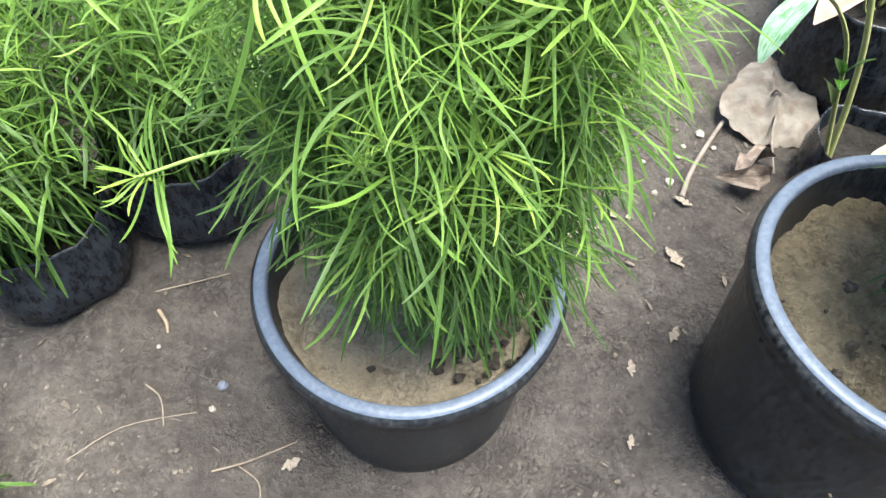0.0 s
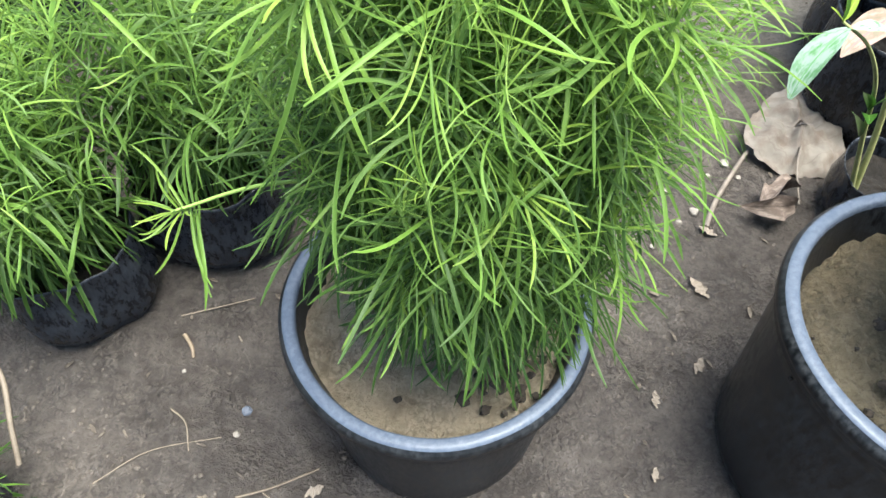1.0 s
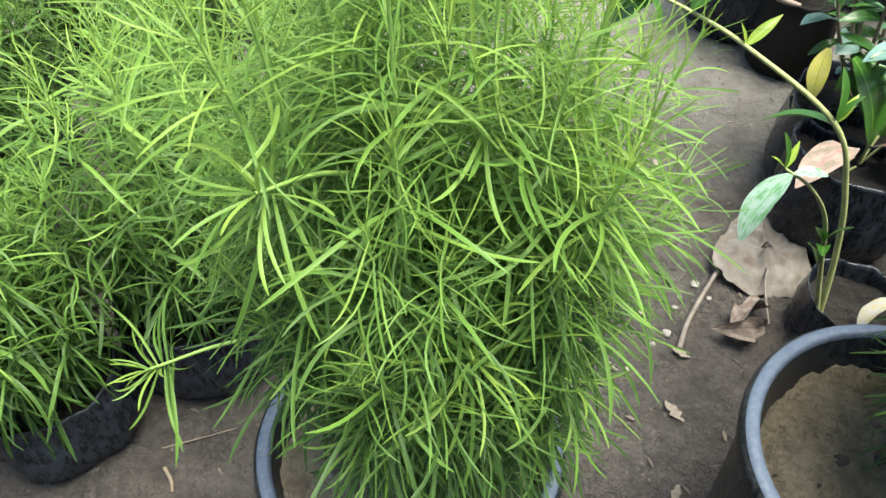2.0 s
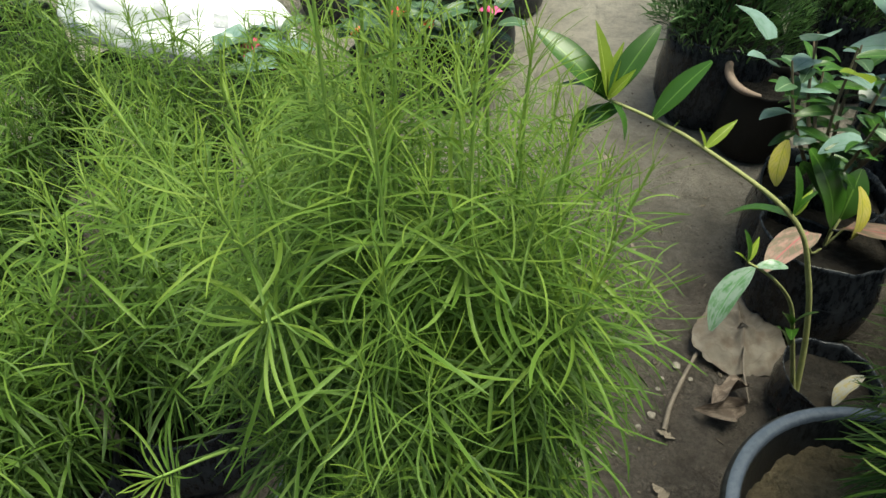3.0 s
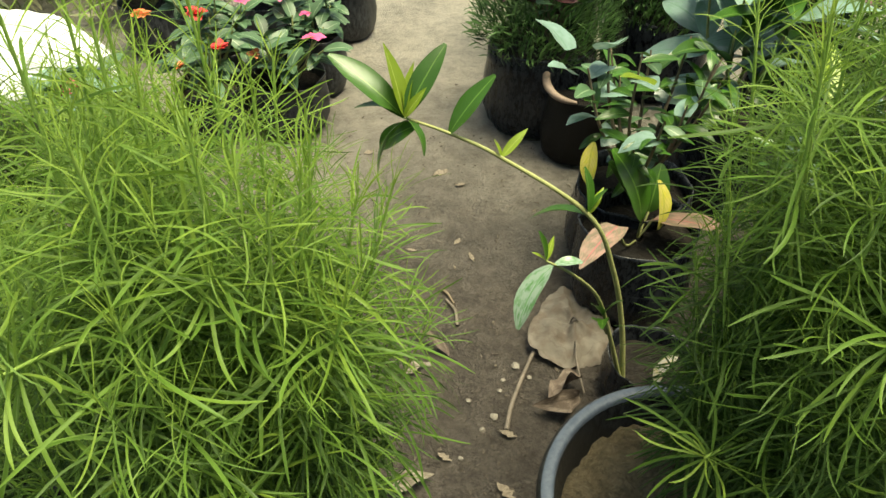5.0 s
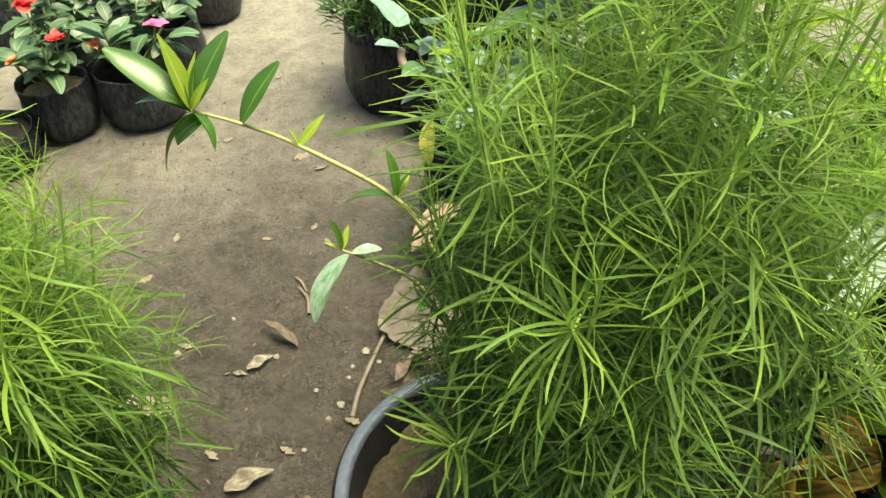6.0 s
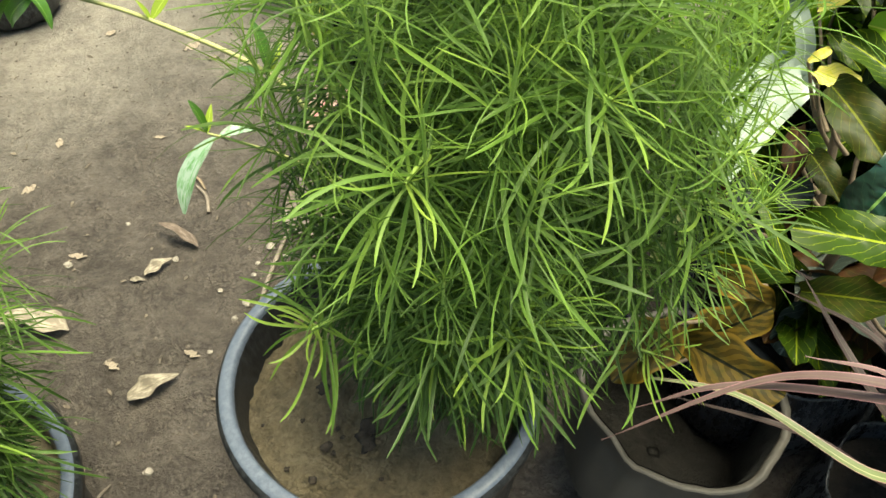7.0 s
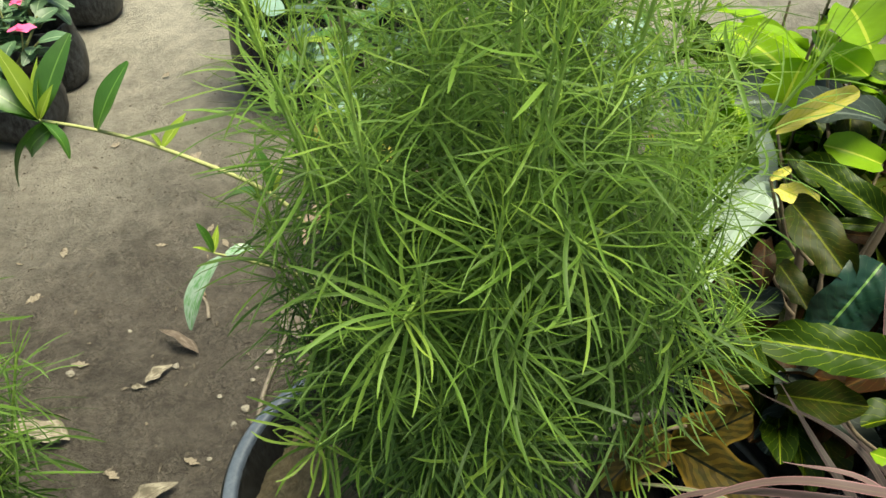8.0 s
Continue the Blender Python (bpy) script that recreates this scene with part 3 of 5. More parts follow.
def kochia(parent, rng, root, centre, radii, shoots, per_shoot, leaf=0.066, width=0.0034, singles=0, front=None, segments=7, droop=1.0, low=-0.75, plumes=()):
    """A bush of arching shoots, each set all round with narrow leaves like a bottle brush. root and centre are in the parent's space; radii are (out, up).
    plumes: the ends of tall shoots that stand out of the crown."""
    root, centre = np.asarray(root, dtype=float), np.asarray(centre, dtype=float)
    top = centre + (0, 0, radii[1] * 0.6)
    stem = spline([root, root + (0.004, 0.003, 0.08), centre, top], 6)
    v, f = tube(stem, np.linspace(0.006, 0.002, len(stem)), 8)
    put("stem", mesh_of("stem", v, f, KOCHIA_STEM), parent)
    gold = math.pi * (3 - math.sqrt(5))
    P, W, L, B, D, S, U, R, T, one = [], [], [], [], [], [], [], [], [], []
    for i in range(shoots + len(plumes)):
        tall = i >= shoots
        q = 0.95 if tall else (i + 0.5) / shoots
        s = low + (1 - low) * q
        az = i * gold + rng.uniform(-0.35, 0.35)
        flat = math.sqrt(max(0.0, 1 - min(1.0, abs(s)) ** 2.2))
        k = rng.uniform(0.70, 1.02) if rng.random() < 0.75 else rng.uniform(0.35, 0.7)
        if s < 0:
            flat *= 1 + 0.5 * s
        out = np.array([math.cos(az), math.sin(az), 0.0])
        end = np.asarray(plumes[i - shoots], dtype=float) if tall else centre + out * flat * radii[0] * k + (0, 0, s * radii[1] * (0.8 + 0.2 * k))
        if tall:
            out = (end - centre) * (1, 1, 0) / (np.linalg.norm((end - centre)[:2]) + 1e-6)
        start = root + (centre - root) * max(0.10, min(1.0, 0.30 + 0.45 * s)) + out * 0.006
        mid = start * 0.5 + end * 0.5 + out * radii[0] * 0.12 - (0, 0, 0.025)
        line = spline([start, mid, end], 9)
        if tall or rng.random() < 0.8:
            v, f = tube(line, np.linspace(0.0023, 0.0009, len(line)), 5)
            put("shoot", mesh_of("shoot", v, f, KOCHIA_STEM), parent)
        tan = np.gradient(line, axis=0)
        turn = rng.uniform(0, 6.28)
        count = int(per_shoot * (1.25 if tall else rng.uniform(0.8, 1.15)))
        for j in range(count):
            t = 0.16 + 0.84 * ((j + rng.random()) / count) ** 0.82
            x = t * (len(line) - 1)
            a = min(int(x), len(line) - 2)
            p = line[a] * (1 - x + a) + line[a + 1] * (x - a)
            d = tan[a] / np.linalg.norm(tan[a])
            tip = max(0.0, (t - 0.80) / 0.20)
            e1 = np.cross(d, (0.31, 0.17, 0.9))
            e1 /= np.linalg.norm(e1)
            e2 = np.cross(d, e1)
            w = turn + j * gold + rng.uniform(-0.4, 0.4)
            open_ = radians(rng.uniform(52, 94) - 46 * tip ** 1.3 - 8 * t)
            way = d * math.cos(open_) + (e1 * math.cos(w) + e2 * math.sin(w)) * math.sin(open_)
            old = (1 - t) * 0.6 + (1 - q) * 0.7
            size = leaf * rng.uniform(0.72, 1.28) * (1 - 0.52 * tip ** 1.4)
            wide = width * rng.uniform(0.5, 1.0) * (1 - 0.42 * tip)
            if rng.random() < 0.14 + 0.12 * old and tip < 0.3:
                size, wide = leaf * rng.uniform(1.1, 1.35 if tall else 1.65), width * rng.uniform(1.1, 1.7)
            bend = droop * (rng.uniform(0.1, 0.95) + 2.6 * old * rng.random()) * (1 - 0.8 * tip)
            if rng.random() < 0.34 * old:
                way[2] -= 1.1
            # leaf age plus painted shade: leaves low and deep in the bush turn darker
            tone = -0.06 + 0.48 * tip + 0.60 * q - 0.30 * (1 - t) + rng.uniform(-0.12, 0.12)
            if singles and front is not None and np.dot(p - centre, front) > radii[0] * 0.62 and rng.random() < 0.2 and len(one) < singles:
                one.append((p, way, size, wide, bend, tone))
                continue
            for store, value in zip((P, W, L, B, D, S, U, R, T), (p, way, size, wide, bend, rng.normal(0, 0.42), 1.2 * rng.random() if rng.random() < 0.4 else 0.0, rng.normal(0, 0.55), tone)):
                store.append(value)
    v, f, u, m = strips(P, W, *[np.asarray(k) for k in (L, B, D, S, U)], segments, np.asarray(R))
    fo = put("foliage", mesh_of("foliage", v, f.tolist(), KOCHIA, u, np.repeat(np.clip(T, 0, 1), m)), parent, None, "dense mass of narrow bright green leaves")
    fo["kind"] = "stuff"
    for row in one:
        single_leaf(parent, *row)
    return parent


def rosette(parent, rng, foot, point, count=22, length=0.062, width=0.0032):
    """A shoot that ends in an open star of leaves, in the parent's space."""
    foot, point = np.asarray(foot, dtype=float), np.asarray(point, dtype=float)
    line = spline([foot, foot * 0.4 + point * 0.6 + (0, 0, 0.015), point], 7)
    v, f = tube(line, np.linspace(0.0022, 0.0011, len(line)), 5)
    put("shoot", mesh_of("shoot", v, f, KOCHIA_STEM), parent)
    d = line[-1] - line[-4]
    d = d / np.linalg.norm(d) * 0.8 + np.array([0, 0, 0.35])
    d /= np.linalg.norm(d)
    a = np.cross(d, (0.2, 0.1, 1.0))
    a /= np.linalg.norm(a)
    b = np.cross(d, a)
    for i in range(count):
        w = i * 2.4 + rng.uniform(-0.25, 0.25)
        k = i / count
        open_ = radians(94 - 70 * k ** 1.5 + rng.uniform(-10, 10))
        way = d * math.cos(open_) + (a * math.cos(w) + b * math.sin(w)) * math.sin(open_)
        p = point - d * 0.020 * (1 - k)
        size = length * (1.22 - 0.78 * k ** 1.6) * rng.uniform(0.8, 1.2)
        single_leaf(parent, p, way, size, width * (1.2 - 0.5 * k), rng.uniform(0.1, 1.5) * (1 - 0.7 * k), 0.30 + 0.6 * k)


# ---- pots and bags ----
def nursery_pot(parent, rim, height, base, soil_depth, soil_mat, seed, lip=0.118, band=0.026, neck=0.935, foot=0.0):
    """A turned plastic pot with a rolled lip and a thin flange line under it, and the soil in it."""
    inner = rim * (1 - lip)
    wall = rim * neck
    p = [(0.0, foot + 0.004), (base - 0.012, foot + 0.004), (base - 0.003, foot), (base, foot + 0.006), (base + 0.001, foot + 0.014)]
    for k in range(1, 9):
        s = k / 9
        p.append((base + (wall - base) * s ** 0.85, foot + 0.014 + (height - foot - band - 0.016) * s))
    w = rim - inner
    p += [(wall, height - band - 0.002), (rim * 0.978, height - band), (rim * 0.985, height - band + 0.002), (rim * 0.982, height - band + 0.006), (rim * 0.994, height - band + 0.010), (rim, height - 0.011), (rim - 0.0006, height - 0.0075), (rim - 0.0022, height - 0.0048), (rim - 0.0045, height - 0.0028), (inner + w * 0.70, height - 0.0015)]
    v, f = lathe(p, 96, 0.010, seed)
    pot = put("pot", mesh_of("pot", v, f, POT), parent)
    # the top of the lip takes the painted sheen; the outer roll stays black
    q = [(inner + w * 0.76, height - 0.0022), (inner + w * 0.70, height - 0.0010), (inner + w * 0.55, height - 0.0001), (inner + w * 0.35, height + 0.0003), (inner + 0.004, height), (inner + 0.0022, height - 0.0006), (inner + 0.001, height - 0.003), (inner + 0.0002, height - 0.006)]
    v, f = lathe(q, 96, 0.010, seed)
    put("rim", mesh_of("rim", v, f, RIM), pot, None, "worn rolled rim with blue-grey sky sheen painted on")
    q = [(inner + 0.0004, height - 0.0055), (inner - 0.002, height - 0.013), (inner - 0.004, height - 0.03), (inner - 0.012, height - soil_depth - 0.02)]
    v, f = lathe(q, 72, 0.010, seed)
    put("inner_wall", mesh_of("inner_wall", v, f, POT), pot)
    sv = [(0, 0, height - soil_depth)]
    rings, sides = 32, 96
    for i in range(1, rings + 1):
        for j in range(sides):
            a = 2 * math.pi * j / sides
            r = (inner - 0.003) * i / rings
            x, y = r * math.cos(a), r * math.sin(a)
            h = 0.012 * noise.noise((x * 14 + seed, y * 14, 2.0)) + 0.009 * noise.noise((x * 45 + seed, y * 45, 5.0)) + 0.005 * noise.noise((x * 130, y * 130, 8.0)) - 0.010 * max(0.0, 0.35 - 3 * abs(noise.noise((x * 26, y * 26 + seed, 3.0))))
            sv.append((x, y, height - soil_depth + h - 0.008 * (i / rings) ** 4))
    sf = [(0, 1 + j, 1 + (j + 1) % sides) for j in range(sides)]
    sf += [tuple(1 + k for k in q) for q in grid_faces(rings, sides, True)]
    soil = put("soil", mesh_of("soil", sv, sf, soil_mat), parent)
    return pot, soil


def clod(parent, x, y, z, r, seed, material):
    bm = bmesh.new()
    bmesh.ops.create_icosphere(bm, subdivisions=2, radius=r * 0.7)
    for v in bm.verts:
        n = noise.noise(v.co * (1.6 / r) + Vector((seed, 0, 0)))
        v.co *= 1 + 0.8 * n + 0.5 * noise.noise(v.co * (3.0 / r) + Vector((0, seed, 0)))
        v.co.z *= 0.6
    me = bpy.data.meshes.new("clod")
    bm.to_mesh(me)
    bm.free()
    me.polygons.foreach_set("use_smooth", np.ones(len(me.polygons), dtype=bool))
    me.materials.append(material)
    return put("clod", me, parent, pose(x, y, z, 0, 0, seed * 40))


def poly_bag(parent, rim, height, seed, soil_depth=0.03, material=None, fold=0.0, soil_mat=None, bulge=0.06):
    """A film grow bag: puckered, with an uneven open mouth and a thin wall."""
    mt = material or POLY
    p = [(0.0, 0.0), (rim * 0.80, 0.0), (rim * 0.93, 0.010), (rim * (0.97 + bulge), height * 0.25), (rim * (1 + bulge), height * 0.5), (rim * 1.0, height * 0.8), (rim * 0.99, height * 0.95), (rim * (1.0 + fold), height),
         (rim * 0.965, height - 0.002), (rim * 0.955, height * 0.9), (rim * 0.94, height - soil_depth - 0.02)]
    v, f = lathe(p, 56, 0.10, seed, 1.0, 0.045)
    bag = put("bag", mesh_of("bag", v, f, mt), parent)
    sv, sides, rings = [(0, 0, height - soil_depth + 0.012 * noise.noise((seed, 0, 1.0)) + 0.004 * noise.noise((0, 0, seed)))], 40, 12
    for i in range(1, rings + 1):
        for j in range(sides):
            a = 2 * math.pi * j / sides
            r = rim * 0.95 * i / rings
            x, y = r * math.cos(a), r * math.sin(a)
            sv.append((x, y, height - soil_depth + 0.012 * noise.noise((x * 20 + seed, y * 20, 1.0)) + 0.004 * noise.noise((x * 90, y * 90, seed))))
    sf = [(0, 1 + j, 1 + (j + 1) % sides) for j in range(sides)] + [tuple(1 + k for k in q) for q in grid_faces(rings, sides, True)]
    put("soil", mesh_of("soil", sv, sf, soil_mat or COMPOST), parent)
    return bag


# the bush in the lower pot
k1 = thing("potted_kochia", 0.005, 0.4065, 0.0, "bright green kochia bush in a low black pot of sand", "potted plant", "large potted kochias")
nursery_pot(k1, 0.150, 0.187, 0.118, 0.030, SAND, 1, neck=0.90, foot=-0.046)
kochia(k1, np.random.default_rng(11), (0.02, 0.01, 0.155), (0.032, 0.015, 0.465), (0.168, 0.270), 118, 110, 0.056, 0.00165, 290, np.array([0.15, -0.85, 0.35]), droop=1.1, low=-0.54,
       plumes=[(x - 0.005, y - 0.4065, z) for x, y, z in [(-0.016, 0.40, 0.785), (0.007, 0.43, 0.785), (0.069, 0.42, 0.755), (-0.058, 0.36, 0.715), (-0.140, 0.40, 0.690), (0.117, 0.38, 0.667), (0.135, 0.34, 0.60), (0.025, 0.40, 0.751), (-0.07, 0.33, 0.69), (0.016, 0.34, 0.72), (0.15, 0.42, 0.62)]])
rr = np.random.default_rng(91)
for p in [(0.060, 0.305, 0.472), (0.063, 0.343, 0.619), (-0.052, 0.318, 0.591), (-0.017, 0.34, 0.473), (-0.012, 0.312, 0.37), (0.12, 0.36, 0.56), (0.13, 0.34, 0.40)]:
    q = np.asarray(p) - (0.005, 0.4065, 0.0)
    rosette(k1, rr, (0.022, 0.012, q[2] - 0.09), q, 24, 0.072, 0.0025)
rosette(k1, rr, (-0.02, 0.02, 0.34), np.array([-0.175, 0.345, 0.385]) - (0.005, 0.4065, 0.0), 26, 0.055, 0.0021)
for i, (x, y, r) in enumerate([(0.030, -0.085, 0.010), (0.062, -0.07, 0.012), (0.075, -0.05, 0.009), (-0.03, -0.09, 0.005), (0.05, -0.095, 0.007)]):
    clod(k1, x, y, 0.160, r, i + 1, CLOD)
for i in range(26):
    clod(k1, rr.normal(0.075, 0.022), rr.normal(-0.065, 0.02), 0.158 + rr.uniform(-0.002, 0.004), rr.uniform(0.003, 0.007), i + 8, CLOD)

# the bush in the tall pot
k2 = thing("potted_kochia", 0.4417, 0.3626, 0.0, "tall green kochia bush in a high black plastic pot", "potted plant", "large potted kochias")
nursery_pot(k2, 0.150, 0.263, 0.128, 0.034, MUDDY, 5)
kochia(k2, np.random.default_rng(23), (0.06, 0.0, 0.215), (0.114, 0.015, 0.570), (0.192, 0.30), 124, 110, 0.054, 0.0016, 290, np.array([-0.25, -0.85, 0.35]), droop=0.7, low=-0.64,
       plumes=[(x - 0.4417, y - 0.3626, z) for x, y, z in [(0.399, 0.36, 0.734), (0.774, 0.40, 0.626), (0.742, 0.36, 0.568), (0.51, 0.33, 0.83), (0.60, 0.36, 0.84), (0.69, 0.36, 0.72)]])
for p in [(0.442, 0.264, 0.593), (0.496, 0.236, 0.465), (0.540, 0.245, 0.632), (0.640, 0.255, 0.515), (0.46, 0.27, 0.42), (0.655, 0.27, 0.43), (0.70, 0.30, 0.50), (0.63, 0.245, 0.36), (0.72, 0.36, 0.58), (0.385, 0.31, 0.43)]:
    q = np.asarray(p) - (0.4417, 0.3626, 0.0)
    rosette(k2, rr, (0.09, 0.015, q[2] - 0.09), q, 24, 0.068, 0.0023)
for i, (x, y, r) in enumerate([(-0.054, 0.018, 0.009), (-0.066, -0.040, 0.007), (-0.03, -0.05, 0.011), (-0.025, -0.033, 0.010), (-0.032, -0.040, 0.009), (-0.085, -0.065, 0.005), (-0.02, 0.02, 0.007)]):
    clod(k2, x, y, 0.232, r, i + 3, CLOD)
for i in range(24):
    clod(k2, rr.normal(-0.03, 0.05), rr.normal(-0.03, 0.05), 0.229 + rr.uniform(-0.002, 0.003), rr.uniform(0.0012, 0.0038), i + 30, CLOD)


def bagged_kochia(name_x, y, label, rim, height, rng_seed, centre, radii, shoots, per, turn=0.0, droop=1.0, leaf=0.058, singles=60):
    e = thing("bagged_kochia", name_x, y, 0.0, label, "potted plant", "young kochias in bags", turn)
    poly_bag(e, rim, height, rng_seed)
    kochia(e, np.random.default_rng(rng_seed), (0, 0, height - 0.04), centre, radii, shoots, per, leaf, 0.0030, singles, np.array([0.4, -0.8, 0.4]), 6, droop, -0.55)
    return e


bagged_kochia(-0.425, 0.505, "young green kochia in a scuffed black film bag", 0.082, 0.125, 31, (-0.01, 0.0, 0.28), (0.118, 0.15), 44, 46, 0.0, 1.5)
b2 = bagged_kochia(-0.285, 0.625, "young grey-green kochia in a sagging black film bag", 0.092, 0.135, 33, (0.0, 0.0, 0.31), (0.13, 0.18), 42, 46, 0.0, 1.1)
low = bagged_kochia(-0.470, 0.205, "small kochia in a black film bag with a dried bent stalk", 0.07, 0.10, 35, (0.0, 0.02, 0.145), (0.085, 0.08), 22, 30, 0.0, 1.2)
v, f = tube(spline([(0.0, 0.0, 0.09), (0.01, 0.12, 0.13), (0.042, 0.14, 0.115), (0.068, 0.085, 0.09), (0.076, 0.06, 0.07)], 8), 0.003, 6)
put("dry_stalk", mesh_of("dry_stalk", v, f, STRAW), low, None, "dried bent pale stalk")
b3 = bagged_kochia(-0.60, 0.72, "leafy green kochia in a black film bag", 0.09, 0.13, 37, (0.0, 0.0, 0.31), (0.155, 0.21), 52, 48)
for i, (x, y, a, s) in enumerate([(-0.36, 0.86, 70, 1.0), (-0.66, 0.98, 150, 1.0), (-0.13, 0.80, 200, 1.12), (-0.22, 1.12, 310, 0.95), (-0.82, 0.68, 260, 1.0), (-0.42, 1.12, 20, 1.0), (-0.90, 1.02, 100, 1.0), (-0.68, 1.26, 310, 0.95)]):
    copy_thing(b3, pose(x, y, 0, 0, 0, a) @ Matrix.Scale(0.82 * s, 4))


# ---- the leaning branch in a small pot ----
O = (0.560, 0.690, 0.0)
br = thing("branching_shrub", *O, "leggy shrub with glossy green leaves in a small black pot", "potted plant")
poly_bag(br, 0.064, 0.085, 41, 0.03)


def local(p):
    return tuple(np.asarray(p) - np.asarray(O))


main = [local(p) for p in [(0.520, 0.685, 0.05), (0.502, 0.690, 0.16), (0.470, 0.686, 0.27), (0.426, 0.690, 0.36), (0.327, 0.733, 0.421), (0.269, 0.752, 0.447), (0.219, 0.764, 0.465)]]
line = spline(main, 8)
v, f = tube(line, np.linspace(0.0042, 0.0016, len(line)), 8)
put("stem", mesh_of("stem", v, f, BARK), br)
twig2 = spline([local(p) for p in [(0.515, 0.680, 0.05), (0.475, 0.668, 0.17), (0.435, 0.640, 0.27), (0.385, 0.605, 0.345), (0.350, 0.604, 0.372)]], 8)
v, f = tube(twig2, np.linspace(0.0035, 0.0012, len(twig2)), 8)
put("stem", mesh_of("stem", v, f, BARK), br)
G1 = leaf_mesh("shrub_leaf", CITRUS, 25, "oval", 10, 0.35, 0.04, 0.29)
G2 = leaf_mesh("shrub_leaf", CITRUS, 60, "oval", 10, 0.4, 0.05, 0.30)
Y1 = leaf_mesh("young_leaf", CITRUS_YOUNG, 12, "lance", 8, 0.4, 0.0, 0.26)
P1 = leaf_mesh("pale_leaf", PALE, 50, "oval", 10, 0.3, 0.06, 0.38)
n1 = (0.219, 0.764, 0.465)
for me, b, t, roll in [
    (G1, n1, (0.278, 0.795, 0.531), 0.5), (G1, n1, (0.135, 0.811, 0.519), -0.4), (Y1, n1, (0.203, 0.798, 0.541), 0.3), (Y1, n1, (0.232, 0.80, 0.515), -0.6),
    (G2, n1, (0.165, 0.78, 0.475), 0.2), (G2, (0.224, 0.762, 0.463), (0.178, 0.745, 0.410), 0.7), (G2, (0.235, 0.758, 0.459), (0.192, 0.765, 0.398), -0.8),
    (G1, (0.269, 0.752, 0.447), (0.322, 0.745, 0.512), 0.7), (Y1, n1, (0.245, 0.76, 0.50), 0.9), (G1, n1, (0.225, 0.80, 0.50), 1.2), (G2, n1, (0.243, 0.74, 0.43), -0.4),
    (Y1, (0.327, 0.733, 0.421), (0.362, 0.75, 0.446), 0.4), (Y1, (0.327, 0.733, 0.421), (0.318, 0.74, 0.443), 0.0),
    (G1, (0.426, 0.690, 0.36), (0.432, 0.715, 0.412), 0.9), (G1, (0.426, 0.690, 0.36), (0.446, 0.70, 0.39), -0.5), (G2, (0.432, 0.690, 0.354), (0.372, 0.735, 0.330), 0.3), (Y1, (0.426, 0.69, 0.36), (0.45, 0.71, 0.382), 0.4),
    (P1, (0.356, 0.600, 0.368), (0.303, 0.560, 0.325), 0.35), (G1, (0.350, 0.604, 0.372), (0.345, 0.618, 0.405), 0.5), (Y1, (0.350, 0.604, 0.372), (0.332, 0.602, 0.388), 0.0), (P1, (0.36, 0.604, 0.365), (0.392, 0.600, 0.365), 0.2), (Y1, (0.350, 0.604, 0.372), (0.362, 0.62, 0.392), 0.3),
    (G1, (0.452, 0.652, 0.225), (0.425, 0.640, 0.262), 0.4), (G1, (0.452, 0.652, 0.225), (0.470, 0.64, 0.262), -0.3), (G2, (0.458, 0.655, 0.21), (0.428, 0.625, 0.235), 0.5), (G1, (0.470, 0.668, 0.17), (0.44, 0.66, 0.215), 0.2),
]:
    place_leaf(br, me, b, t, roll, origin=O)

# ---- the pot with a pink-veined leaf behind it ----
vp = thing("caladium_in_pot", 0.605, 0.895, 0.0, "dark pot with broad pink-veined and green leaves", "potted plant")
poly_bag(vp, 0.095, 0.165, 43, 0.03)
PV = leaf_mesh("veined_leaf", PINKVEIN, 25, "heart", 10, 0.12, 0.05, 0.5)
PG = leaf_mesh("green_leaf", CITRUS, 45, "oval", 10, 0.2, 0.04, 0.55)
for me, b, t, roll in [(PV, (-0.07, -0.065, 0.218), (-0.148, -0.125, 0.200), 0.25), (PV, (0.02, 0.0, 0.17), (0.10, -0.10, 0.21), -0.2), (PG, (0, 0, 0.17), (-0.04, 0.06, 0.25), 0.3),
                       (PG, (0, 0, 0.17), (-0.06, 0.03, 0.28), -0.3), (PG, (0.02, 0.02, 0.17), (0.05, 0.04, 0.24), 0.5)]:
    place_leaf(vp, me, b, t, roll)
    v, f = tube(spline([(0, 0, 0.13), (b[0] * 0.5, b[1] * 0.5, 0.15), b], 4), 0.002, 5)
    put("stalk", mesh_of("stalk", v, f, BARK), vp)


